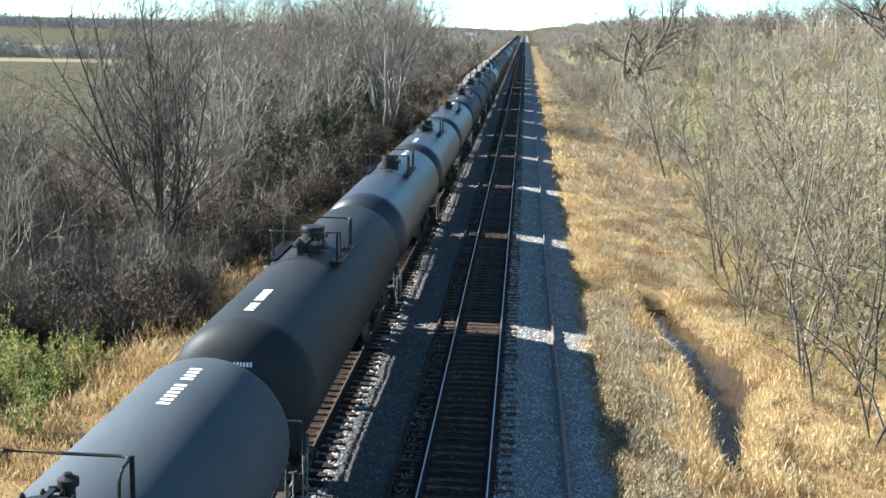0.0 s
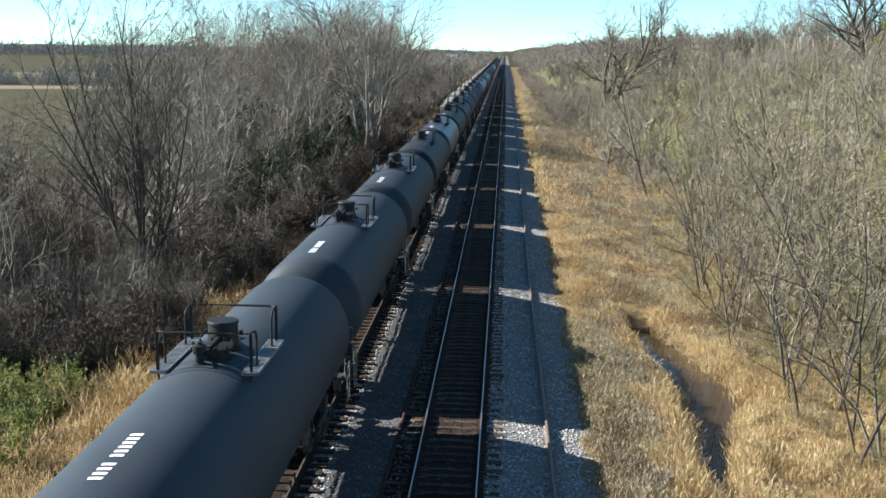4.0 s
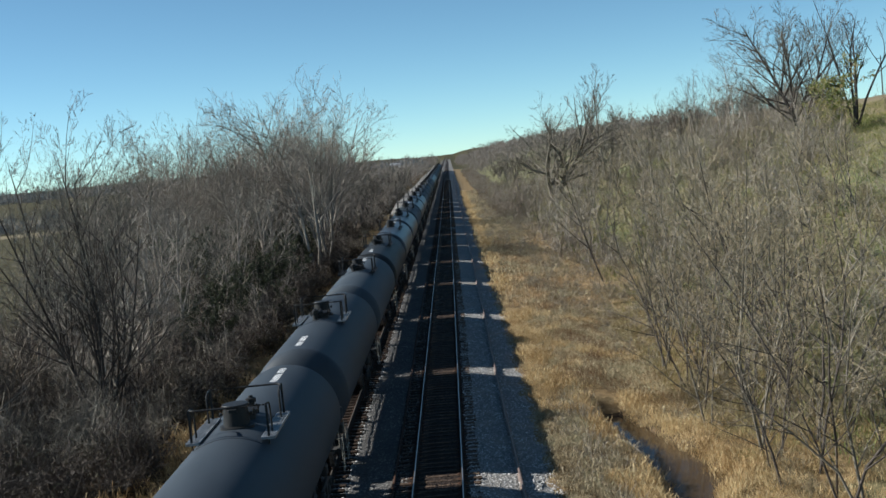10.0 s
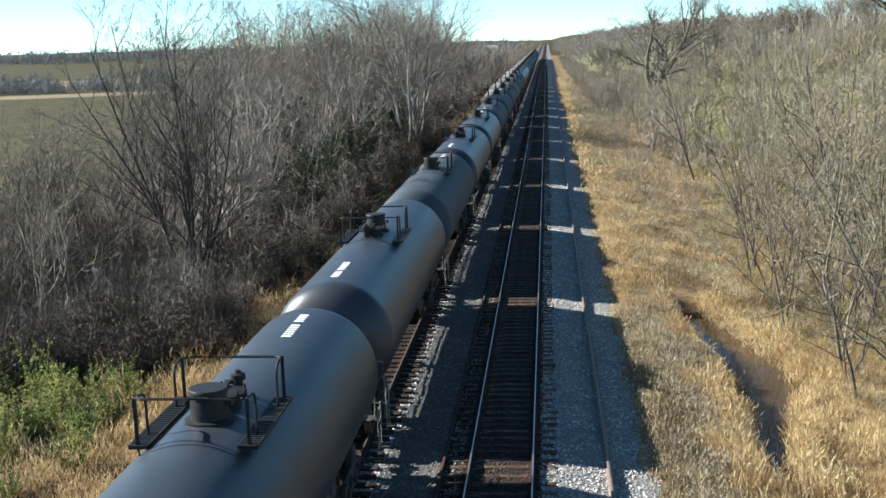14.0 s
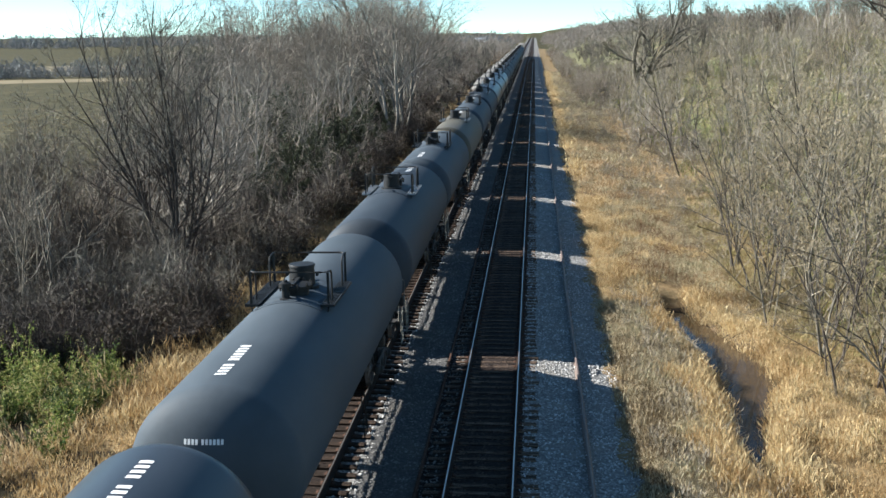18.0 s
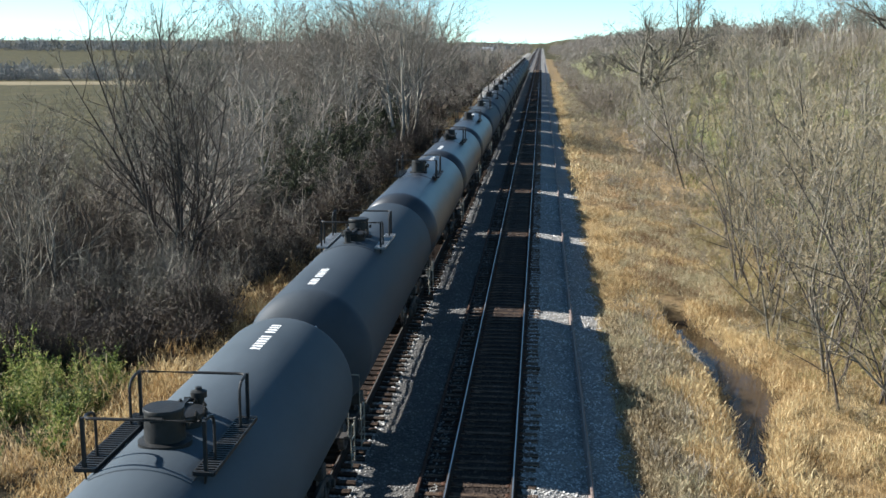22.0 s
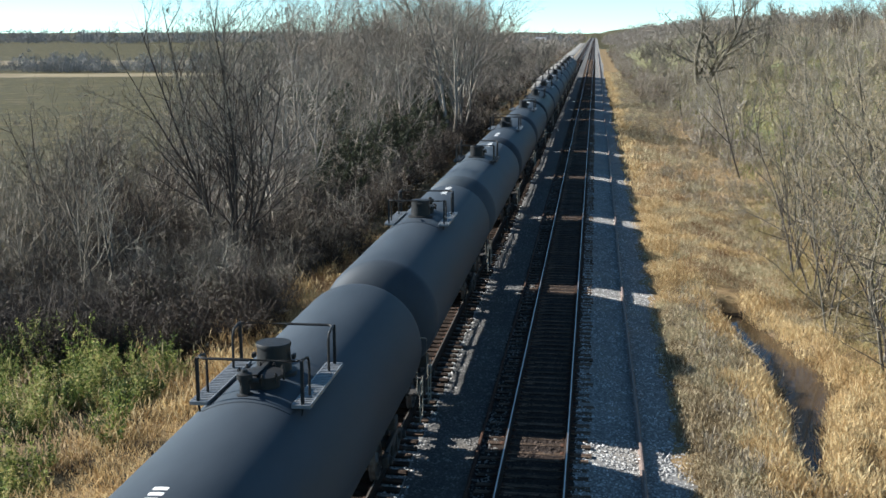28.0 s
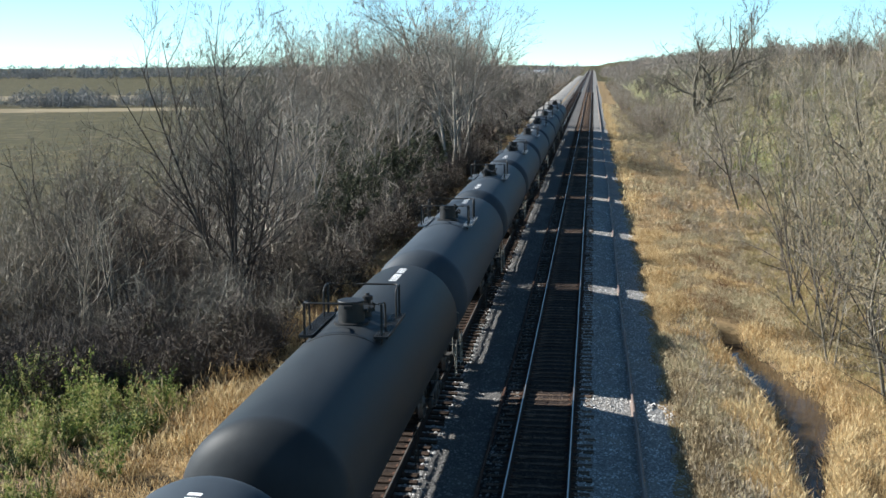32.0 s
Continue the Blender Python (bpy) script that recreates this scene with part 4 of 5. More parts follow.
def tussock(x, y, s):
    """Grass stands higher in some places than in others."""
    return s * (0.85 + 0.42 * float(lumps(x, y, 0.9, 3.0)) + 0.35 * float(lumps(x, y, 0.4, 6.0)))


def spots_in(seed, x0, x1, y0, y1, count, size, kinds, keep=None, tall=(0.85, 1.2), uneven=False):
    r = random.Random(seed)
    out = []
    n = 0
    while len(out) < count and n < count * 20:
        n += 1
        x, y = r.uniform(x0, x1), r.uniform(y0, y1)
        if keep and not keep(x, y):
            continue
        s = r.uniform(*size)
        if uneven:
            s = max(0.25, tussock(x, y, s))
        out.append((x, y, s, r.uniform(0, 6.283), r.choice(kinds), r.uniform(*tall)))
    return out


SMALL_TREES = [plant(50 + k, leaves=40, leaf_size=0.07, thick=0.03, fine=0.5, stems=1 + k % 3, height=8.2, lean=0.3, girth=0.085, levels=3, kids=(9, 6, 4), twig_r=0.0068, low=0.3, kid_len=0.5, base=0.3, upward=0.12, wob=0.28) for k in range(4)]
FAR_BUSHES = [plant(60 + k, leaves=30, leaf_size=0.1, thick=0.045, fine=0.15, stems=5, height=4.2, lean=0.55, girth=0.05, levels=2, kids=(6, 6), twig_r=0.018, low=0.12, kid_len=0.44, base=0.5, upward=0.1, wob=0.3) for k in range(4)]
FAR_TREES = [plant(70 + k, leaves=60, leaf_size=0.22, thick=0.09, fine=1.0, stems=4, height=9, lean=0.4, girth=0.13, levels=2, kids=(9, 6), twig_r=0.05, low=0.08, kid_len=0.5, base=0.4, upward=0.3) for k in range(3)]


def clump(x, y, s=5.0, cut=-0.25):
    """Thickets stand in clumps, with gaps between."""
    return float(lumps(x, y, s, 7.0)) > cut


def edge_left(y):
    return -12.9 + 0.008 * min(y - 40, 110) - 0.5 * math.sin(y * 0.4)


def clear_left(x, y):
    """The wood lies between the grass by the line and the field."""
    return x < edge_left(y) and x > -31.0 - 0.14 * (y - 56) + 2.0 * math.sin(y * 0.31) and y > 36.8 + 0.25 * (x + 20)


def thicket(seed, w, h, twigs, length, width, branches=40, stems=9, core=0, core_size=0.25, leaves=0, leaf=0.05):
    """A shrub: stems bent outward, branches to its uneven dome, fine twigs off these, and leaf filler added inside to
    keep light out.
    """
    r = np.random.RandomState(seed)

    def dome(n, lo, hi):
        a = r.rand(n) * 6.283
        e = np.arcsin(r.rand(n) ** 0.8)
        q = r.uniform(lo, hi, n) * (0.82 + 0.2 * np.sin(a * 2 + seed) + 0.16 * np.sin(a * 5 + e * 4 + seed * 2))
        return np.stack([np.cos(a) * np.cos(e) * w, np.sin(a) * np.cos(e) * w, np.sin(e) * h], 1) * q[:, None]

    ends = dome(stems, 0.65, 0.95)
    base = ends * [0.16, 0.16, 0] - [0, 0, 0.15]
    mid = base * 0.5 + ends * [0.3, 0.3, 0.55] + r.normal(0, 0.06 * w, (stems, 3))
    fat = width * 3.2
    one = np.ones((stems, 1))
    wood = [np.concatenate([base, mid, one * fat, one * fat * 0.8], 1), np.concatenate([mid, ends, one * fat * 0.8, one * width * 1.3], 1)]
    k = r.randint(0, stems, branches)
    t = r.rand(branches, 1)
    start = mid[k] * (1 - t) + ends[k] * t
    start[: branches // 3] = (base[k] * (1 - t) + mid[k] * t)[: branches // 3]
    tip = dome(branches, 0.75, 1.1)
    tip = start + (tip - start) * np.minimum(1, 0.6 * w / (np.linalg.norm(tip - start, axis=1, keepdims=True) + 1e-6))
    one = np.ones((branches, 1))
    knee = (start + tip) / 2 + r.normal(0, 0.07 * w, (branches, 3))
    wood += [np.concatenate([start, knee, one * width * 1.7, one * width * 1.4], 1), np.concatenate([knee, tip, one * width * 1.4, one * width], 1)]
    k = r.randint(0, branches, twigs)
    t = r.rand(twigs, 1)
    p = np.where(t < 0.5, start[k] + (knee[k] - start[k]) * t * 2, knee[k] + (tip[k] - knee[k]) * (t * 2 - 1))
    d = tip[k] - start[k]
    d = d / (np.linalg.norm(d, axis=1, keepdims=True) + 1e-6) + r.normal(0, 0.6, (twigs, 3)) + [0, 0, 0.3]
    d /= np.linalg.norm(d, axis=1, keepdims=True)
    q = p + d * length * r.uniform(0.35, 1.2, (twigs, 1))
    q[:, 2] = np.maximum(q[:, 2], 0.02)
    tw = np.concatenate([p, q, np.full((twigs, 1), width), np.zeros((twigs, 1))], 1)
    pieces = [(strips(np.concatenate(wood)), 0), (slivers(tw), 0)]
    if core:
        # leaf filler, added to close the inside against the sun
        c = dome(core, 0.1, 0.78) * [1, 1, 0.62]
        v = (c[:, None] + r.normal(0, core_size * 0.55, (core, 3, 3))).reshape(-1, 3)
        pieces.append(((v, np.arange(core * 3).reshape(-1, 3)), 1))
    if leaves:
        pieces.append((leaf_tris(seed, tw, leaves, leaf), 1))
    vs, fs, mi, n = [], [], [], 0
    for (v, f), m in pieces:
        vs.append(v)
        fs.append(f + n)
        mi.append(np.full(len(f), m))
        n += len(v)
    return np.concatenate(vs), np.concatenate(fs), np.concatenate(mi)


EDGE_THICKET = [thicket(500 + k, 1.7, 3.7 + 0.3 * (k % 2), 520, 0.8, 0.0062, 60, 12, 300, 0.12) for k in range(5)]
MID_THICKET = [thicket(510 + k, 2.0, 4.0 + 0.4 * (k % 2), 520, 0.85, 0.0062, 48, 10, 130, 0.17) for k in range(5)]
FAR_THICKET = [thicket(520 + k, 2.5, 4.2 + 0.5 * (k % 2), 260, 1.1, 0.0125, 28, 6, 45, 0.36) for k in range(4)]
OPEN_THICKET = [thicket(530 + k, 1.5, 2.1 + 0.4 * (k % 2), 360, 0.58, 0.0056, 42, 9, leaves=70, leaf=0.045) for k in range(5)]
FAR_OPEN = [thicket(540 + k, 2.1, 2.9 + 0.4 * (k % 2), 280, 0.85, 0.009, 32, 7, leaves=45, leaf=0.09) for k in range(5)]


near_brush = spots_in(1, -31, -12.4, 34, 62, 225, (0.6, 1.2), range(5), clear_left, (0.7, 1.15))
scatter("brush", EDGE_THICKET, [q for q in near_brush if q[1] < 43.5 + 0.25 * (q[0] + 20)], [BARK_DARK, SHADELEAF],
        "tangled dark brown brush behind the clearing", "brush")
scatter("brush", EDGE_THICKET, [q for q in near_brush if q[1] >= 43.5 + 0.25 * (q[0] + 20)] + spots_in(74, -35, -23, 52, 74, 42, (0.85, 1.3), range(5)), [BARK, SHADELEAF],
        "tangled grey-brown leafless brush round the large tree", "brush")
scatter("brush", SMALL_TREES, spots_in(18, -31.5, -21.5, 45, 62, 26, (0.55, 0.9), range(4), clear_left) + spots_in(78, -36, -26, 56, 80, 24, (0.6, 0.95), range(4), lambda x, y: x > -33 - 0.1 * (y - 60)), [BARK, DEADLEAF],
        "thin brown leafless trees beside the field", "brush")
scatter("brush", MID_THICKET, spots_in(79, -37, -26.5, 50, 76, 44, (0.7, 1.0), range(5), lambda x, y: x > -30 - 0.16 * (y - 50) + 1.5 * math.sin(y * 0.5), (1.1, 1.6)), [BARK_PALE, DEADLEAF],
        "tall pale leafless shrubs at the edge of the field", "brush")
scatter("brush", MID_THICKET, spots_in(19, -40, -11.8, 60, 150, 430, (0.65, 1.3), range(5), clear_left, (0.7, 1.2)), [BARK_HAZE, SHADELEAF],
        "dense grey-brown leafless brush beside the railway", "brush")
scatter("brush", SMALL_TREES, spots_in(48, -27, -17.5, 58, 125, 50, (0.7, 1.1), range(4), clear_left) + spots_in(17, -40, -15.5, 62, 130, 50, (0.7, 1.15), range(4), clear_left, (0.85, 1.1)), [BARK_HAZE, DEADLEAF],
        "grey young leafless trees standing close in the wood", "brush")
scatter("brush", FAR_THICKET, spots_in(2, -62, -13.2, 150, 340, 460, (0.8, 1.5), range(4), clear_left), [BARK_HAZE, SHADELEAF],
        "dense leafless thicket of tall shrubs further on", "brush")
# Dark bark and leaves carry the wood edge's shade in their colour.
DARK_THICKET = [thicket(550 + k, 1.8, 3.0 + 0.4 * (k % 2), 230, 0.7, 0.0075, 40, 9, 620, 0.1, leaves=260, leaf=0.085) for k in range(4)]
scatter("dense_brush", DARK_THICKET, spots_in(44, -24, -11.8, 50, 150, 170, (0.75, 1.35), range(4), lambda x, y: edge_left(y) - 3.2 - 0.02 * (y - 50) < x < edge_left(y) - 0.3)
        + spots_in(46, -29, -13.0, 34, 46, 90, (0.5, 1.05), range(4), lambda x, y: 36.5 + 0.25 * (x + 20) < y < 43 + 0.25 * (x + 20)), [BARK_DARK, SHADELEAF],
        "dense brush coloured dark for the shade at the wood edge", "brush")
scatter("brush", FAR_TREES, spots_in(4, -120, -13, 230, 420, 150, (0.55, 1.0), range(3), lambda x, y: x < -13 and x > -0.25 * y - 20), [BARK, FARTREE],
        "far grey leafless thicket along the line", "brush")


def clear_right(x, y):
    return x > 9.5 + 0.028 * max(0, y - 40) + 1.2 * math.sin(y * 0.23)


scatter("saplings", OPEN_THICKET, spots_in(5, 8.8, 44, 37, 105, 250, (0.6, 1.25), range(5), lambda x, y: clear_right(x, y) and x < 4 + 0.55 * y and clump(x, y, 3.0, -0.35), (0.7, 1.3)), [BARK_WARM, OLIVE],
        "thin tan leafless shrubs with a few olive leaves", "shrubs")
scatter("low_shrubs", OPEN_THICKET, spots_in(64, 8.6, 17, 31, 50, 70, (0.3, 0.6), range(5), lambda x, y: x > 8.8 + 0.02 * (y - 31)), [BARK_WARM, OLIVE],
        "low twiggy shrubs at the foot of the saplings", "shrubs")
scatter("saplings", FAR_OPEN, spots_in(7, 8, 110, 90, 270, 470, (0.7, 1.5), range(5), lambda x, y: x > 9.5 - 0.018 * (y - 90) + math.sin(y * 0.21) and x < 0.335 * y and clump(x, y, 6.0, -0.4), (0.9, 1.9)), [BARK_HAZE, OLIVE],
        "grey leafless thicket climbing the grassy slope", "shrubs")
scatter("low_shrubs", FAR_OPEN, spots_in(43, 3.4, 13, 54, 250, 560, (0.2, 0.55), range(5), lambda x, y: x > float(np.interp(y, [54, 90, 130, 250], [6.8, 5.8, 3.8, 4.2])) + 0.9 * math.sin(y * 0.13)), [BARK_PALE, OLIVE],
        "low leafless shrubs among the dry grass", "shrubs")
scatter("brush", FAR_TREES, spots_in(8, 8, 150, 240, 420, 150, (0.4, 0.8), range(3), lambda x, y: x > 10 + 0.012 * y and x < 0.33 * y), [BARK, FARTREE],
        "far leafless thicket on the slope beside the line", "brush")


def far_crown(seed, count, w, h, size):
    """The twig mass of a far tree or hedge: slivers in an uneven heap, down to the ground."""
    r = np.random.RandomState(seed)
    a, q = r.rand(count) * 6.283, r.rand(count)
    top = h * (0.75 + 0.25 * np.sin(a * 3 + seed))
    z = top * q ** 0.8
    rad = w * np.sqrt(r.rand(count)) * (1 - (z / (h * 1.05)) ** 2.2).clip(0.05, 1)
    c = np.stack([np.cos(a) * rad, np.sin(a) * rad, z], 1)
    d1 = r.normal(0, 1, (count, 3)) * [0.5, 0.5, 1.0] * size
    d2 = r.normal(0, 1, (count, 3)) * size * 0.4
    v = np.stack([c - d1 * 0.6, c + d2, c + d1], 1).reshape(-1, 3)
    return v, np.arange(count * 3).reshape(-1, 3), np.zeros(count, int)


scatter("brush", FAR_BUSHES, spots_in(63, 6.0, 12, 150, 420, 110, (0.35, 0.85), range(4), lambda x, y: x > 6.2 + 1.2 * math.sin(y * 0.09)), [BARK_HAZE, DEADLEAF],
        "grey-brown brush crowding the line further on", "brush")
scatter("brush", FAR_THICKET, spots_in(66, 5.8, 12, 180, 620, 150, (0.5, 0.95), range(4), lambda x, y: x > 5.8 + 0.8 * math.sin(y * 0.07)) + spots_in(67, -24, -14.5, 300, 700, 160, (0.5, 1.0), range(4)), [BARK_HAZE, DEADLEAF],
        "grey-brown brush on both sides of the far line", "brush")
BELT = [far_crown(20 + k, 330, 5.4, 8.0 + 1.2 * (k % 3), 0.55) for k in range(5)]
HEDGE = [far_crown(k, 210, 4.8, 9.0 + 1.5 * (k % 3), 0.32) for k in range(5)]
FAR_HEDGE = [far_crown(10 + k, 150, 6.0, 8.5 + 1.0 * (k % 3), 0.8) for k in range(4)]
scatter("hedgerow", BELT, spots_in(9, -460, -50, 384, 420, 420, (0.45, 0.9), range(5), None, (0.7, 1.05)), [HAZED_FARWOOD],
        "dark leafless tree belt at the field's end, tinted for haze", "hedgerow")
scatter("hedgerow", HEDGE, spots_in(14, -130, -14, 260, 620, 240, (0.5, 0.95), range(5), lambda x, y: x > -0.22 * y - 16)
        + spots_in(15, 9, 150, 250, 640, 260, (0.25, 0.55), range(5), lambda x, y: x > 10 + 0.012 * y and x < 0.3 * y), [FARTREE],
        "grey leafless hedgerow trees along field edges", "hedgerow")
scatter("far_woods", FAR_HEDGE, spots_in(10, -900, -20, 900, 1050, 560, (0.8, 1.4), range(4), None, (0.8, 1.0)), [HAZED_FARWOOD],
        "far dark horizon woods behind the fields, tinted for haze", "woods")
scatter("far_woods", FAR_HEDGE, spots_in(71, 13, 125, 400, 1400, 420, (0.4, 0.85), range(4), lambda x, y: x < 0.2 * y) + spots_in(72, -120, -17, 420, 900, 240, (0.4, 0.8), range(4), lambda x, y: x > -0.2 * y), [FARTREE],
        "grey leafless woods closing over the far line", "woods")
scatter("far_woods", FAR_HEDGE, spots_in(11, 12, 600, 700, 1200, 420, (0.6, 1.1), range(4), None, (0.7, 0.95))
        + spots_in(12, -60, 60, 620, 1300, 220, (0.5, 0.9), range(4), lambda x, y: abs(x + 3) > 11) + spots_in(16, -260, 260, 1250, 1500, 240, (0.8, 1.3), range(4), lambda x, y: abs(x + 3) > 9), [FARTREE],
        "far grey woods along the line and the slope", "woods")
bare_tree_later = []
DARKS = [plant(90 + k, leaves=2800, leaf_size=0.11, stems=6, height=3.6, lean=0.5, girth=0.05, levels=2, kids=(6, 5), twig_r=0.012, low=0.1, kid_len=0.45, base=0.6) for k in range(2)]


def evergreen(x, y, s, k):
    v, f, mi = DARKS[k]
    ob = part("evergreen_shrub", mesh_np("evergreen_shrub", v * s, f, [BARK_DARK, DARKGREEN], mi), None, at=pose(x, y, float(land(x, y)), 0, 0, 40 * x))
    return tagged(ob, "dense dark green shrub among leafless brush", "shrub", "evergreen shrubs in the thicket")


tw = random.Random(79)
for k in range(16):
    y = 66 + 70 * (k + tw.random()) / 16
    x = -14.5 - 0.02 * y - tw.random() ** 1.3 * 18
    bare_tree_later.append((x, y, 400 + k % 5, tw.uniform(0.8, 1.15), tw.uniform(0, 360)))
for q in ((-23.5, 105, 1.9, 0), (-20.0, 99, 1.5, 1), (-26.5, 112, 1.9, 1), (-18.0, 108, 1.4, 0), (-16.0, 92, 1.0, 1), (-22, 118, 1.7, 0), (-17.5, 122, 1.5, 1), (-24.5, 134, 2.0, 0), (-20.5, 140, 1.8, 1), (-27.5, 141, 1.9, 0), (-15.6, 70, 1.0, 0), (-16.2, 76, 1.25, 0), (-14.9, 81, 1.1, 1), (-16.6, 86, 1.35, 0),
          (-15.2, 98, 1.2, 0), (-17.0, 96, 1.4, 1), (-15.8, 104, 1.2, 1), (-16.2, 112, 1.25, 0), (-16.8, 118, 1.3, 0), (-17.4, 130, 1.3, 1)):
    evergreen(*q)


OLIVES = [plant(96, leaves=2200, leaf_size=0.17, stems=6, height=5.2, lean=0.4, girth=0.06, levels=2, kids=(8, 6), twig_r=0.014, low=0.1, kid_len=0.42, base=0.6)]


def leafy_shrub(x, y, s):
    v, f, mi = OLIVES[0]
    ob = part("leafy_shrub", mesh_np("leafy_shrub", v * s, f, [BARK, OLIVE], mi), None, at=pose(x, y, float(land(x, y)), 0, 0, 33 * x))
    return tagged(ob, "yellow-green leafy shrub among leafless trees", "shrub", "leafy shrubs on the slope")


for q in ((49.0, 149, 1.75), (15.5, 95, 0.7), (13.8, 112, 0.6), (22, 47, 0.75), (17.5, 42, 0.6), (95, 243, 1.1)):
    leafy_shrub(*q)


def bare_tree(x, y, label, seed, bark, scale=1.0, turn=0.0, group="", sides=5, fine=1.0, twig_bark=None, dry=0, **kw):
    """A leafless tree: its trunk and thick limbs, and its crown of branches and twigs."""
    limbs, twigs = grow(seed, **kw)
    limbs = sorted(limbs, key=lambda s: -s[6])
    cut = max(4, int(len(limbs) * 0.12))
    v, f = tubes(limbs[:cut], sides)
    tree = empty("bare_tree", label, "tree", group, at=pose(x, y, float(land(x, y)), 0, 0, turn))
    part("trunk", mesh_np("trunk", v * scale, f, bark, smooth=True), None, tree)
    v1, f1 = tubes(limbs[cut:2 * cut])
    v3, f3 = strips(limbs[2 * cut:])
    v2, f2 = slivers(np.concatenate([np.asarray(twigs), sprays(seed, twigs, fine, 0.75, kw["twig_r"] * 0.8)]))
    part("crown", mesh_np("crown", np.concatenate([v1, v2, v3]) * scale, np.concatenate([f1, f2 + len(v1), f3 + len(v1) + len(v2)]), twig_bark or bark), None, tree)
    if dry:
        v4, f4 = leaf_tris(seed, twigs, dry, 0.05)
        part("dry_leaves", mesh_np("dry_leaves", v4 * scale, f4, TANLEAF), None, tree, "withered tan leaves")
    return tree


# The trunk's bark is darker than the twigs', for stems standing against the light.
bare_tree(-17.5, 55, "large leafless tree with many upswept stems beside the track", 201, BARK_DARK, 1.0, 0, fine=1.9, twig_bark=BARK, stems=12, height=12.6, lean=0.41, girth=0.1, levels=4,
          kids=(10, 6, 5, 4), twig_r=0.008, low=0.2, kid_len=0.44, base=0.4, upward=0.28, wob=0.14)
bare_tree(17.6, 200, "old leafless oak with long crooked limbs", 202, BARK_MID, 1.12, 0, fine=1.0, twig_bark=BARK, stems=3, height=15, lean=0.6, girth=0.45, levels=4,
          kids=(9, 5, 4, 3), twig_r=0.018, low=0.08, kid_len=0.66, base=0.3, upward=0.05, wob=0.24)
bare_tree(29.5, 222, "tall leafless tree with a forked crown", 203, BARK, 1.0, 0, fine=1.2, stems=3, height=17, lean=0.22, girth=0.36, levels=3,
          kids=(12, 9, 7), twig_r=0.026, low=0.3, kid_len=0.46, base=0.3, upward=0.3, wob=0.16)
bare_tree(46.5, 155, "tall spreading leafless tree on the slope", 204, BARK_DARK, 1.0, 0, twig_bark=BARK_MID, fine=1.5, stems=3, height=20, lean=0.24, girth=0.32, levels=3,
          kids=(14, 10, 7), twig_r=0.022, low=0.2, kid_len=0.52, base=0.3, upward=0.15, wob=0.16)
bare_tree(54, 155, "leafless tree with several leaning trunks on the slope", 205, BARK_DARK, 1.0, 0, stems=5, height=16, lean=0.3, girth=0.24, levels=3,
          kids=(8, 6, 5), twig_r=0.02, low=0.4, kid_len=0.4, base=0.5, upward=0.25, wob=0.12)
for x, y, seed, s, turn in bare_tree_later:
    bare_tree(x, y, "straight leafless tree with a grey trunk in the wood", seed, BARK_HAZE, s, turn, "grey-trunked trees of the left wood", 5, fine=2.0,
              stems=1 + seed % 2, height=11.5, lean=0.14, girth=0.12, levels=3, kids=(14, 7, 5), twig_r=0.0085, low=0.35, kid_len=0.38, base=0.3, upward=0.2, wob=0.15)
tr = random.Random(77)
for k in range(66):
    y = tr.uniform(115, 215) if k < 44 else tr.uniform(210, 330)
    x = -(0.085 * y + 3.4) - 24 * tr.random() ** 1.4 if k < 44 else -0.083 * y - tr.uniform(0, 24)
    bare_tree(x, y, "slim leafless tree rising above the thicket", 300 + k % 6, BARK_HAZE, tr.uniform(0.85, 1.2), tr.uniform(0, 360), "trees of the left wood", 4,
              fine=2.4, stems=2 + k % 3, height=15.0, lean=0.26, girth=0.16, levels=3, kids=(12, 8, 5), twig_r=0.0125, low=0.3, kid_len=0.46, base=0.4, upward=0.18, wob=0.2)
for k, (x, y) in enumerate([(-24.9, 49), (-21.8, 47), (-28.5, 53), (-26.2, 61), (-32, 66), (-36, 78), (-29.4, 57), (-24.0, 52), (-27.5, 56), (-30.5, 61), (-22.8, 50.5), (-26.0, 46.5)]):
    bare_tree(x, y, "thin leafless sapling above the brush", 330 + k, BARK_PALE, 1.0, 50 * k, "saplings by the field", 4,
              stems=1 + k % 3, height=6.4, lean=0.2, girth=0.055, levels=3, kids=(9, 5, 4), twig_r=0.007, low=0.25, kid_len=0.42, base=0.2, upward=0.25, wob=0.2)
ridge = random.Random(83)
for k in range(15):
    y = ridge.uniform(165, 250)
    x = y * (0.1 + 0.19 * (k + ridge.random()) / 15)
    bare_tree(x, y, "tall thin leafless tree on the slope's skyline", 300 + k % 6, BARK_HAZE, ridge.uniform(0.65, 0.95), ridge.uniform(0, 360), "trees on the slope's skyline", 4,
              fine=1.6, twig_bark=BARK, stems=1 + k % 3, height=14.5, lean=0.24, girth=0.16, levels=3, kids=(12, 8, 5), twig_r=0.0125, low=0.3, kid_len=0.46, base=0.4, upward=0.18, wob=0.2)
bank = random.Random(78)
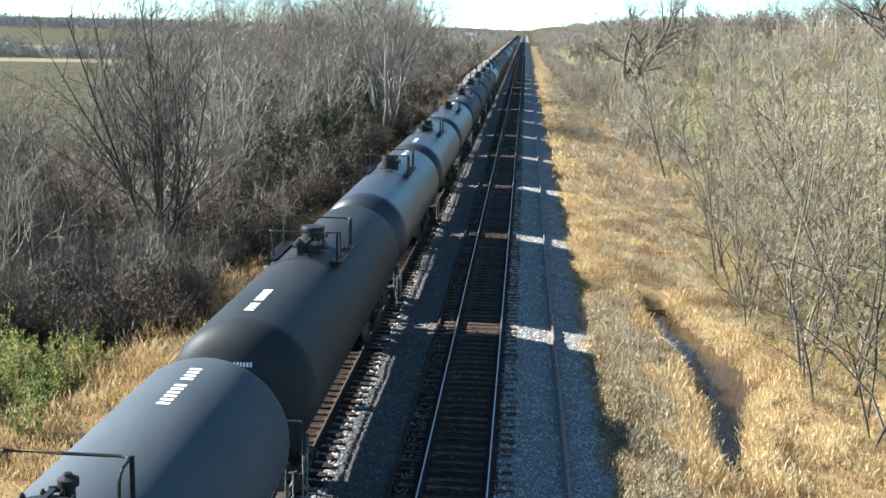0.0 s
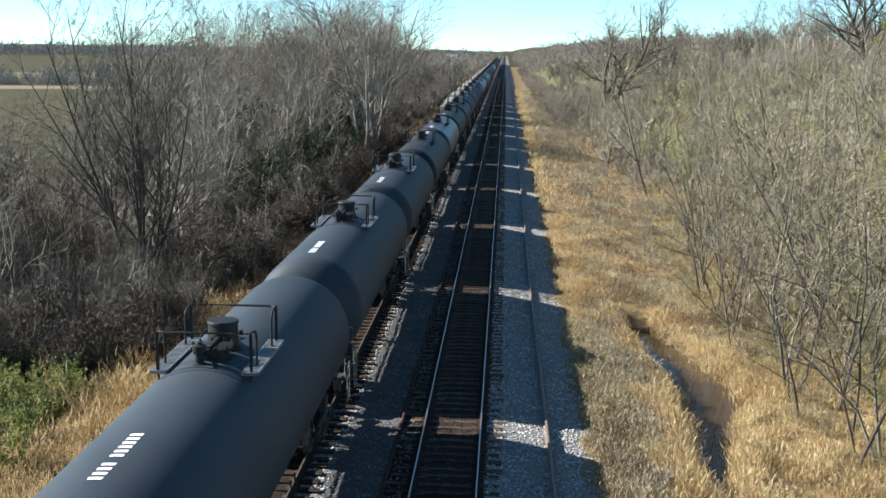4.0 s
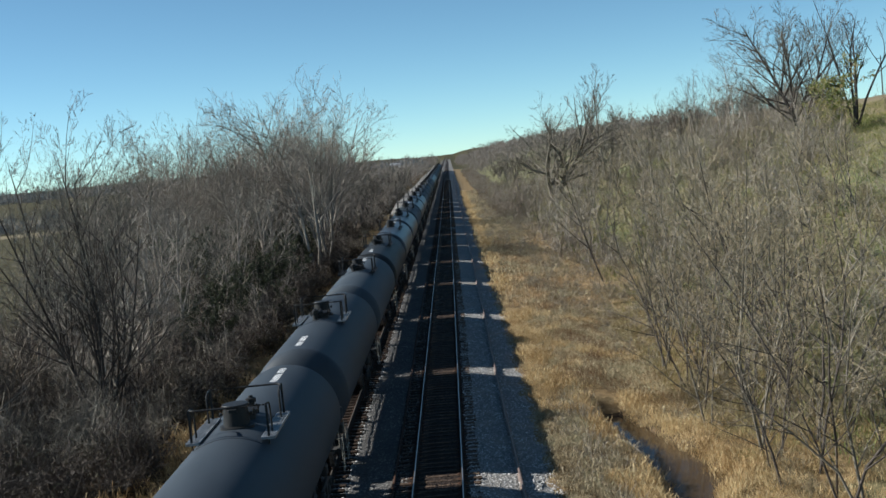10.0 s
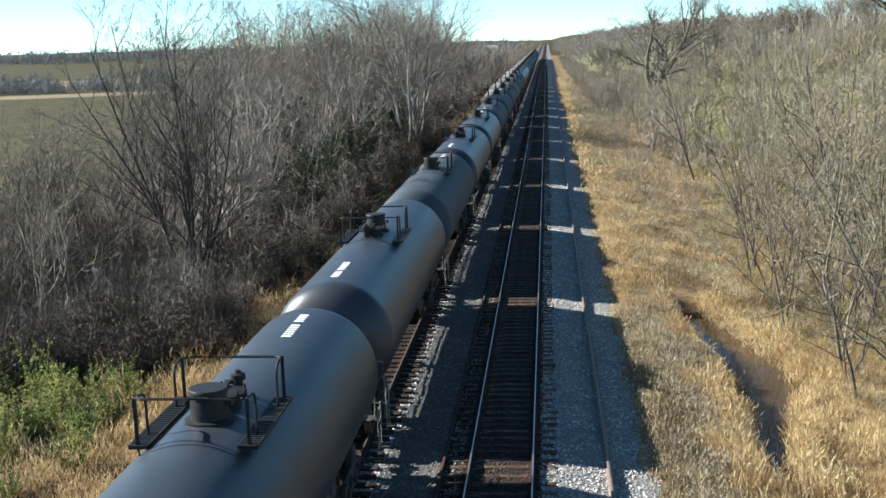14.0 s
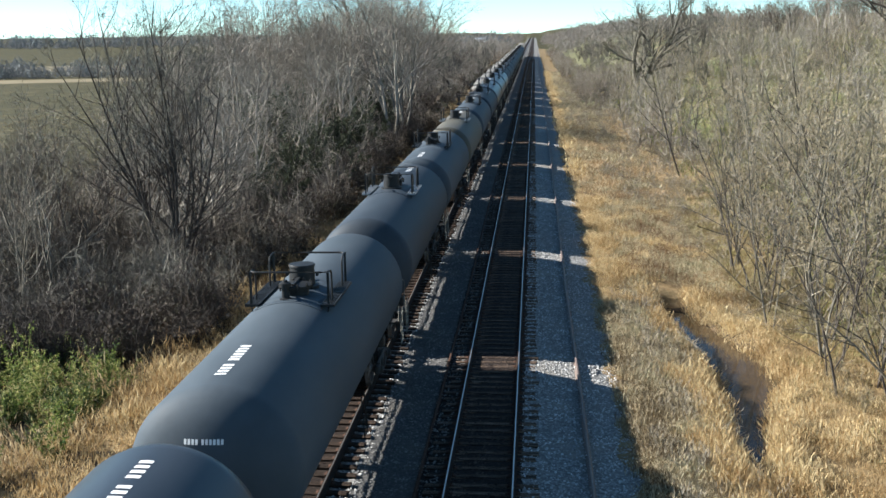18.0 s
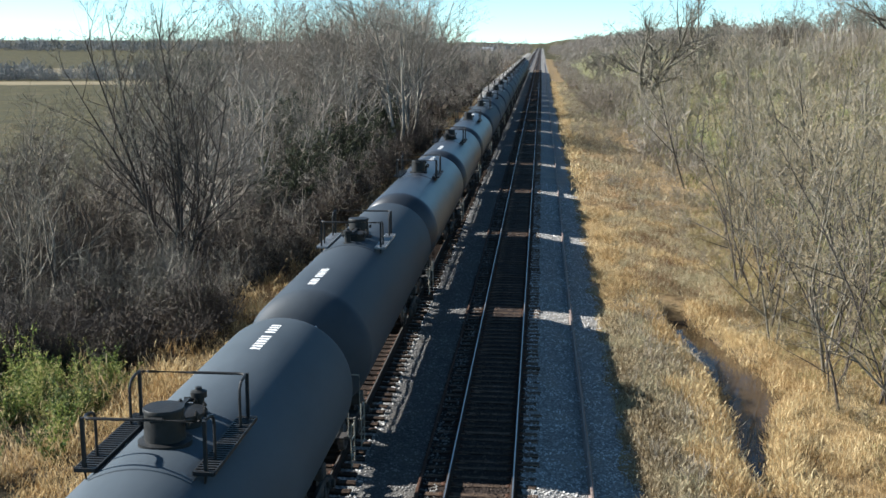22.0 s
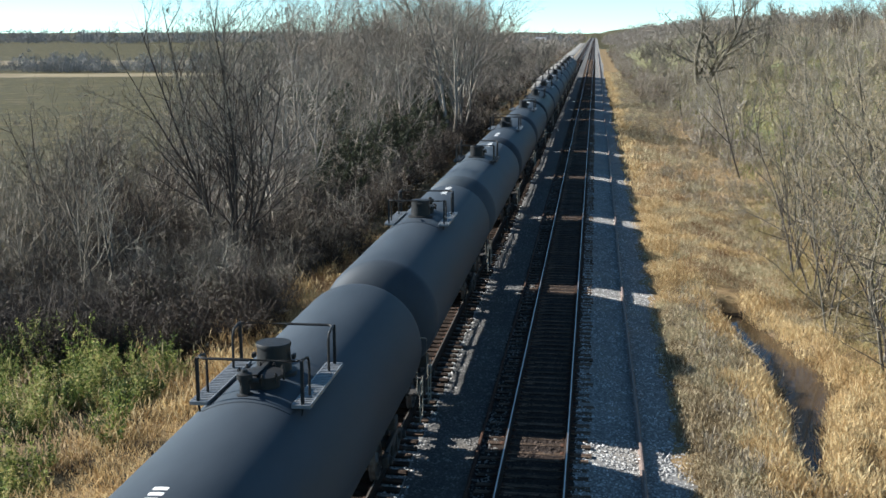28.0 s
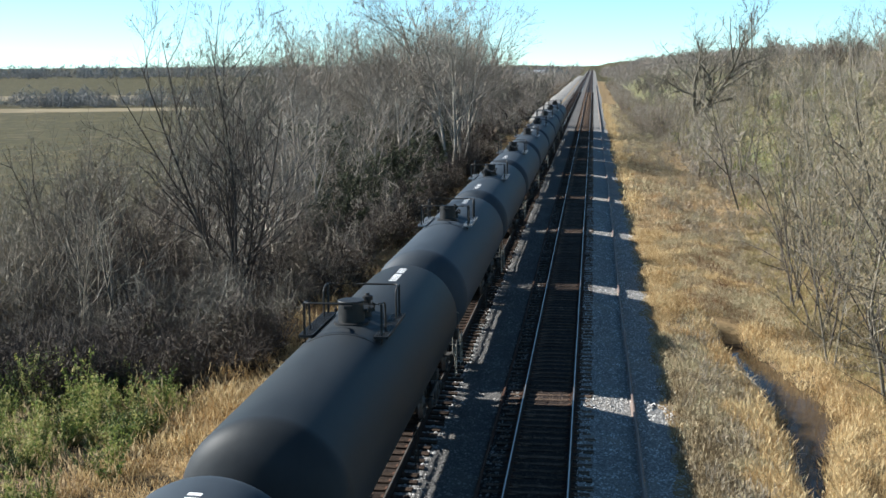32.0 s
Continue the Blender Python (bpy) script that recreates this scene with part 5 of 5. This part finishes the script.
for k in range(46):
    y = 30.5 + 34 * (k + bank.random()) / 46
    x = 8.3 + 0.03 * (y - 31) + bank.random() ** 1.4 * 7.5 + (1.2 if y < 34 else 0)
    bare_tree(x, y, "slender crooked leafless sapling by the ditch", 350 + k, (BARK_DARK, BARK_MID, BARK_DARK)[k % 3], bank.uniform(0.75, 1.1), 70 * k, "saplings by the ditch", 4, fine=1.3, twig_bark=(BARK_WARM, BARK_PALE, BARK_WARM)[k % 3], dry=220,
              stems=1 + (k % 3 == 1), height=8.0 + 0.6 * (k % 4), lean=0.2, girth=0.056, levels=3, kids=(12, 6, 4), twig_r=0.006, low=0.18, kid_len=0.42, base=0.2, upward=0.14, wob=0.27)
slope = random.Random(81)
for k in range(64):
    y = 42 + 105 * ((k + slope.random()) / 64) ** 1.3
    x = 9.5 + slope.random() ** 1.1 * (0.33 * y - 4)
    bare_tree(x, y, "forked leafless sapling on the grassy slope", 420 + k % 11, (BARK_DARK, BARK_MID)[k % 2], slope.uniform(0.7, 1.1), 67 * k, "saplings on the slope", 4, fine=0.9, twig_bark=(BARK_WARM, BARK_PALE, BARK_WARM)[k % 3],
              dry=160, stems=1 + (k % 4 == 1), height=9.4, lean=0.26, girth=0.09, levels=3, kids=(10, 6, 4), twig_r=0.0075, low=0.25, kid_len=0.5, base=0.2, upward=0.22, wob=0.2)
bare_tree(-28.5, 330, "yellowish leafless tree at the wood's end", 380, BARK_PALE, 1.3, 0, sides=4, stems=4, height=13, lean=0.2, girth=0.2, levels=3, kids=(8, 6, 4), twig_r=0.05, low=0.3, kid_len=0.35, base=0.5, upward=0.5)


# ---- grass and weeds ----
def tuft(seed, blades, height, spread, width, length=0.5):
    """Short overlapping blades and seed heads at all heights of a tussock."""
    r = np.random.RandomState(seed)
    t = r.rand(blades) * 6.283
    rad = np.sqrt(r.rand(blades)) * spread
    up = r.rand(blades) ** 1.2 * height * (1 - length) * (1 - 0.6 * (rad / spread) ** 2)
    base = np.stack([np.cos(t) * rad, np.sin(t) * rad, up - 0.03], 1)
    lean = r.normal(0, 0.42 * height * length, (blades, 2))
    tip = base + np.concatenate([lean, height * length * r.uniform(0.5, 1.1, (blades, 1))], 1)
    a = r.rand(blades) * 6.283
    side = np.stack([np.cos(a), np.sin(a), np.zeros(blades)], 1) * width
    mid = base * 0.45 + tip * 0.55 + np.array([0, 0, height * 0.04])
    v = np.stack([base - side * 0.6, base + side * 0.6, mid + side, tip], 1).reshape(-1, 3)
    if blades < 20:
        v = np.stack([base - side, base * 0.4 + tip * 0.6 + side, tip], 1).reshape(-1, 3)
        f = np.arange(blades * 3).reshape(-1, 3)
        return v, f, np.zeros(len(f), int)
    k = np.arange(blades)[:, None] * 4
    f = np.concatenate([k + [[0, 1, 2]], k + [[0, 2, 3]]], 0)
    return v, f, np.zeros(len(f), int)


TUFTS = [tuft(k, 19, 0.6, 0.32, 0.014, 0.33) for k in range(6)]
BIG_TUFTS = [tuft(20 + k, 12, 0.75, 0.5, 0.036, 0.42) for k in range(5)]
FLAT_TUFTS = [tuft(40 + k, 19, 0.2, 0.34, 0.013, 0.7) for k in range(5)]


def off_ditch(x, y):
    return abs(x - float(np.interp(y, DITCH_Y, DITCH_X))) > 0.32 + 0.55 * float(np.interp(y, DITCH_Y, DITCH_W)) or y > 50 or y < 27.8


def mat_zone(x, y):
    return y < 45 and x < float(np.interp(y, DITCH_Y, DITCH_X)) - 0.3


def rank(x, y):
    """Where grey and brown weeds take the place of the golden grass."""
    return y > 44 and x > 3.9 + 0.4 * math.sin(y * 0.9) and float(lumps(x, y, 1.5, 11.0)) + 0.12 * (x - 5) > -0.2


def grey_weeds(x, y):
    """Further on the golden grass gives way to grey weeds, patch by patch."""
    return float(lumps(x, y, 2.5, 13.0)) + 0.012 * (y - 95) > 0.0


near_grass = spots_in(21, 2.5, 9.4, 20, 75, 8200, (0.45, 1.2), range(6), lambda x, y: off_ditch(x, y) and not mat_zone(x, y) and x > 2.6 + 0.2 * math.sin(y * 1.7) and x < 9 + 0.6 * math.sin(y * 0.6), uneven=True)
far_grass = spots_in(22, 2.6, 15, 75, 300, 8500, (0.75, 1.4), range(5), lambda x, y: x < 9.5 - 0.016 * (y - 75) + 1.2 * math.sin(y * 0.13) and x > 2.6 + 0.3 * math.sin(y * 0.7), uneven=True)
scatter("dry_grass", TUFTS, spots_in(20, 8.6, 27, 22, 75, 5500, (0.4, 1.0), range(6), lambda x, y: x < 6 + 0.5 * y, uneven=True)
        + spots_in(75, 8.4, 14.5, 38, 76, 4200, (0.4, 1.05), range(6), None, uneven=True), [OLIVE_STRAW],
        "short olive and tan grass under the saplings", "grass")
scatter("dead_weeds", TUFTS, [(x, y, s * 0.85, t, k, z) for x, y, s, t, k, z in near_grass if rank(x, y)], [DEADWEED],
        "grey-tan matted weeds in the grass strip", "weeds")
scatter("dead_weeds", BIG_TUFTS, [(x, y, s * 0.75, t, k, z) for x, y, s, t, k, z in far_grass if x > 3.3 + 0.4 * math.sin(y * 0.3) and not grey_weeds(x, y)], [TAN_MIX],
        "tan matted weeds further along the strip", "weeds")
scatter("dead_weeds", BIG_TUFTS, [(x, y, s * 0.75, t, k, z) for x, y, s, t, k, z in far_grass if x > 3.3 + 0.4 * math.sin(y * 0.3) and grey_weeds(x, y)], [DEADWEED],
        "grey-tan weeds where shrubs close in on the line", "weeds")
scatter("dry_grass", TUFTS, [q for q in near_grass if not rank(q[0], q[1])]
        + spots_in(31, 3.9, 5.6, 20, 42, 1000, (0.5, 1.2), range(6), lambda x, y: off_ditch(x, y) and clump(x, y, 0.8, -0.1 + (5.0 - x) * 0.6)), [STRAW],
        "tall dry tan grass beside the ballast and ditch", "grass")
scatter("dry_grass", TUFTS, spots_in(61, 2.6, 12, -8, 20, 1500, (0.5, 1.1), range(6), off_ditch, uneven=True) + spots_in(62, -14, -9.6, -8, 20, 500, (0.6, 1.2), range(6)), [STRAW],
        "dry tan grass on both sides below the bridge", "grass")
scatter("dry_grass", BIG_TUFTS, [q for q in far_grass if q[0] <= 3.3 + 0.4 * math.sin(q[1] * 0.3)], [STRAW],
        "dry tan grass strip running along the line", "grass")
scatter("dry_grass", TUFTS, spots_in(49, 4.2, 8.8, 22, 48.5, 2300, (0.7, 1.35), range(6), lambda x, y: (0.3 if x > float(np.interp(y, DITCH_Y, DITCH_X)) and y > 34 else 0.08) + 0.22 * float(lumps(x, y, 0.8, 1.0)) < abs(x - float(np.interp(y, DITCH_Y, DITCH_X))) - 0.55 * float(np.interp(y, DITCH_Y, DITCH_W)) < 0.9 and clump(x, y, 0.6, -0.3)), [STRAW],
        "tall golden tussocks hanging over the ditch", "grass")
scatter("dead_weeds", FLAT_TUFTS + TUFTS, spots_in(23, 2.5, 6.2, 18, 46, 4200, (0.5, 1.5), range(5), lambda x, y: off_ditch(x, y) and mat_zone(x, y))
        + spots_in(32, 2.7, 6.0, 18, 46, 1500, (0.35, 0.85), range(5, 11), lambda x, y: off_ditch(x, y) and mat_zone(x, y) and clump(x, y, 0.7, 0.05)), [DEADWEED],
        "matted grey-tan dead weeds on the ditch bank", "weeds")
scatter("dry_grass", BIG_TUFTS, spots_in(73, 8, 15, 68, 150, 1600, (0.5, 0.95), range(5), None, uneven=True), [TAN_MIX],
        "tan grass between the shrubs further on", "grass")
scatter("dead_weeds", TUFTS, spots_in(68, 4.2, 9.5, 46, 130, 1500, (0.6, 1.3), range(6), lambda x, y: clump(x, y, 1.6, 0.12) and x < 9.5 - 0.01 * (y - 46)), [DEADLEAF],
        "brown withered weeds among the dry grass", "weeds")
MATS = [plant(120 + k, stems=9, height=0.75, lean=0.9, girth=0.011, levels=1, kids=(6,), twig_r=0.006, low=0.2, kid_len=0.5, base=0.25, upward=0.0, wob=0.3) for k in range(3)]
scatter("dead_stalks", MATS, spots_in(33, 2.9, 5.8, 20, 48, 170, (0.5, 1.2), range(3), lambda x, y: off_ditch(x, y) and clump(x, y, 0.9, 0.0)), [BARK_PALE],
        "broken grey weed stalks on the ditch bank", "weeds")
edge_grass = spots_in(24, -14.4, -9.2, 20, 75, 3000, (0.7, 1.5), range(5), None, uneven=True)
scatter("dry_grass", TUFTS, [q for q in edge_grass if q[1] < 40 + 5 * math.sin(q[0] * 2)], [STRAW],
        "tan dry grass at the brush edge", "grass")
scatter("dry_grass", TUFTS, [q for q in edge_grass if q[1] >= 40 + 5 * math.sin(q[0] * 2)] + spots_in(25, -13.2, -9.2, 75, 230, 1500, (1.0, 1.9), range(5)), [DEADLEAF],
        "rusty brown grass and weeds below the wood", "grass")
scatter("dry_grass", BIG_TUFTS, spots_in(26, 11, 80, 36, 220, 9000, (0.8, 1.5), range(4), lambda x, y: x < 0.5 * y + 4), [OLIVE],
        "olive and straw grass on the slope under the saplings", "grass")
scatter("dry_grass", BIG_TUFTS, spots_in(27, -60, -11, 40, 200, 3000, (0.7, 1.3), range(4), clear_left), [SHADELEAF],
        "brown dead undergrowth, darkened for the shade below the brush", "undergrowth")


scatter("field_stubble", BIG_TUFTS, spots_in(69, -95, -30, 48, 190, 2600, (0.35, 0.8), range(5), lambda x, y: x < -32 - 0.14 * (y - 56) and clump(x, y, 7.0, -0.1)), [DEADWEED],
        "sparse straw stubble left on the harvested field", "stubble")


def weed(seed, leaves, height, spread, size):
    r = np.random.RandomState(seed)
    stems = 9
    t = r.rand(stems) * 6.283
    tips = np.stack([np.cos(t) * spread * r.rand(stems), np.sin(t) * spread * r.rand(stems), height * r.uniform(0.6, 1.1, stems)], 1)
    segs = np.concatenate([tips * [0.15, 0.15, 0] + [0, 0, -0.1], tips, np.full((stems, 1), 0.012), np.zeros((stems, 1))], 1)
    v1, f1 = cones(segs)
    v2, f2 = leaf_tris(seed, segs, leaves, size)
    return np.concatenate([v1, v2]), np.concatenate([f1, f2 + len(v1)]), np.zeros(len(f1) + len(f2), int)


WEEDS = [weed(k, 420, 0.8 + 0.25 * k, 0.9, 0.066) for k in range(4)]
scatter("green_weeds", WEEDS, spots_in(28, -27, -13.2, 24, 39.5, 460, (0.4, 1.25), range(4), lambda x, y: x < -13.6 + 0.5 * math.sin(y * 1.3) and clump(x, y, 1.2, -0.15), (0.6, 1.3)), [WEED],
        "rank green and yellowing weeds in a clearing by the line", "weeds")
scatter("dry_stalks", TUFTS, spots_in(76, -26, -13.4, 24, 39, 520, (0.9, 2.0), range(6), lambda x, y: clump(x, y, 0.9, 0.0), (0.8, 1.4)), [TAN_MIX],
        "tall pale seed stalks standing among the weeds", "weeds")
scatter("dry_grass", TUFTS, spots_in(77, -13.4, -11.6, 30, 62, 230, (1.2, 2.1), range(6), lambda x, y: clump(x, y, 1.1, 0.1), (0.8, 1.2)), [STRAW],
        "tall tan grass clumps standing at the wood edge", "grass")
scatter("dark_weeds", WEEDS, spots_in(47, -28, -13.8, 24, 40.5, 260, (0.45, 1.15), range(4), lambda x, y: clump(x, y, 1.4, -0.1), (0.6, 1.1)), [WEED_DARK],
        "dark green leafy undergrowth in the clearing", "weeds")
scatter("green_grass", BIG_TUFTS, spots_in(42, 53, 70, 138, 172, 1600, (0.6, 1.0), range(5)), [WEED],
        "fresh green grass patch on the slope", "grass")
scatter("green_grass", BIG_TUFTS, spots_in(65, 20, 62, 62, 150, 1800, (0.4, 0.8), range(5), lambda x, y: x > 0.25 * y and clump(x, y, 6.0, -0.1)), [OLIVE_STRAW],
        "olive grass showing between the shrubs of the slope", "grass")
scatter("dry_grass", TUFTS, spots_in(70, 8.6, 21, 22, 41, 3600, (0.5, 1.15), range(6), lambda x, y: x < 5 + 0.46 * y, uneven=True), [STRAW],
        "tall golden grass at the foot of the saplings", "grass")
scatter("dry_grass", TUFTS, spots_in(29, -36, -10, 18, 38, 2300, (0.5, 1.6), range(5), lambda x, y: x > -13.9 + 0.7 * math.sin(y) or clump(x, y, 1.2, 0.15), uneven=True), [STRAW], "tan dry grass among the green weeds", "grass")

# loose stones on the ballast
rs = np.random.RandomState(5)


def stones(name, count, xlo, xhi, ylo, yhi, mat, label, lo=0.018, hi=0.042, cribs=False):
    c = np.stack([rs.uniform(xlo, xhi, count), np.where(rs.rand(count) < 0.16, rs.uniform(ylo, 17, count), 17 + (yhi - 17) * rs.rand(count) ** 1.5)], 1)
    if cribs:
        # only between the ties
        c = c[np.abs((c[:, 1] + 12 + 0.265) % 0.53 - 0.265) > 0.14]
        count = len(c)
    z = np.interp(c[:, 0], px, [p[1] for p in prof]) + 0.018 * lumps(c[:, 0], c[:, 1], 0.35) + 0.02 * lumps(c[:, 0], c[:, 1], 1.1, 3.0)
    s = rs.uniform(lo, hi, (count, 1, 1))
    o = np.array([[1, 0, 0], [-1, 0, 0], [0, 1, 0], [0, -1, 0], [0, 0, 0.8], [0, 0, -0.8]], float)
    v = (o[None] + rs.uniform(-0.35, 0.35, (count, 6, 3))) * s
    a = rs.rand(count) * 6.283
    ca, sa = np.cos(a)[:, None], np.sin(a)[:, None]
    v = np.stack([v[..., 0] * ca - v[..., 1] * sa, v[..., 0] * sa + v[..., 1] * ca, v[..., 2]], -1)
    v += np.concatenate([c, z[:, None] + 0.012], 1)[:, None]
    f = np.array([[0, 2, 4], [2, 1, 4], [1, 3, 4], [3, 0, 4]])
    ob = part(name, mesh_np(name, v.reshape(-1, 3), (np.arange(count)[:, None, None] * 6 + f[None]).reshape(-1, 3), mat), None)
    return tagged(ob, label, "gravel", kind="stuff")


stones("ballast_stones", 24000, -0.35, 2.9, -8, 85, PALE_STONE, "loose pale grey ballast stones beside the track")
stones("ballast_stones", 5000, -4.62, -4.05, -8, 85, PALE_STONE, "stones between the train's tie ends, coloured pale for sunlight there", cribs=True)
stones("ballast_stones", 11000, -4.1, -2.2, -8, 85, STONE, "loose grey ballast stones between the two tracks")
stones("ballast_stones", 4000, -10.0, -6.3, 17, 60, STONE, "loose ballast stones beyond the train")
stones("ballast_stones", 6000, MAIN_X - 0.7, MAIN_X + 0.7, -8, 60, DIRT_STONE, "oily brown stones between the rails")

# a dead branch on the bank, and a far barn
bm = bmesh.new()
tube(bm, [(5.05, 41.4, -0.75), (5.5, 40.4, -0.95), (6.0, 39.5, -1.3)], 0.035, 6)
tube(bm, [(5.5, 40.4, -0.95), (5.75, 40.4, -0.8)], 0.018, 5)
tagged(part("dead_branch", bm, BARK_PALE, None, smooth=50), "pale dead branch lying down the ditch bank", "branch")

heap = bmesh.new()
bmesh.ops.create_icosphere(heap, subdivisions=3, radius=1.0)
for v in heap.verts:
    k = 1 + 0.12 * float(lumps(v.co.x, v.co.y + v.co.z, 0.3)) + 0.05 * float(lumps(v.co.x, v.co.y - v.co.z, 0.1))
    v.co = Vector((v.co.x * 3.6 * k, v.co.y * 2.6 * k, (v.co.z * 1.9 if v.co.z > 0 else v.co.z * 0.5) * k))
tagged(part("brush_heap", heap, HAY, None, smooth=20, at=pose(94, 240, float(land(94, 240)))), "low dark heap of brush standing in the stubble", "brush heap")
bm = bmesh.new()
cyl(bm, (0, 0, -0.5), (0, 0, 8.5), 0.16, 10, 0.11)
pole = part("utility_pole", bm, BARK_DARK, None, at=pose(96, 258, float(land(96, 258))))
tagged(pole, "thin dark wooden pole on the skyline", "pole")
part("crossarm", box(bmesh.new(), 0, -0.14, 7.9, 2.2, 0.1, 0.12, 0.01), BARK_DARK, pole)

barn = empty("barn", "small white barn on the far rise", "barn", at=pose(-46, 1010, float(land(-46, 1010))))
bm = bmesh.new()
box(bm, 0, 0, 2.2, 9, 7, 4.6)
part("wall", bm, BARN_WHITE, barn)
bm = bmesh.new()
q = [bm.verts.new(p) for p in ((-4.9, -4, 4.4), (4.9, -4, 4.4), (4.9, 0, 7), (-4.9, 0, 7), (-4.9, 4, 4.4), (4.9, 4, 4.4))]
for ids in ((0, 1, 2, 3), (3, 2, 5, 4), (0, 3, 4), (1, 5, 2)):
    bm.faces.new([q[i] for i in ids])
part("roof", bm, BARN_ROOF, barn)

# ---- track pieces, last of the fixed things ----
track("main_track", MAIN_X, "clear main railway track with polished rails on wooden ties", 300, 41, RAIL_HEAD, TIE_MESHES)
track("train_track", TRAIN_X, "railway track under the tank train on dark oily ties", 200, 42, RAIL_HEAD, OILY_TIES)
loose_rail(1.28, -0.37, "rusty spare rail lying on the ballast shoulder", 51, -40, 560)
loose_rail(-2.68, -0.27, "dark rusty spare rail lying between the tracks", 52, -40, 560, steel=RUST)


def motions():
    """The train runs towards the camera and on beneath it."""
    for car, y, turn in train:
        walk(car, [(t, pose(TRAIN_X, y - run, 0, 0, 0, turn)) for t, run in RUN])


motions()
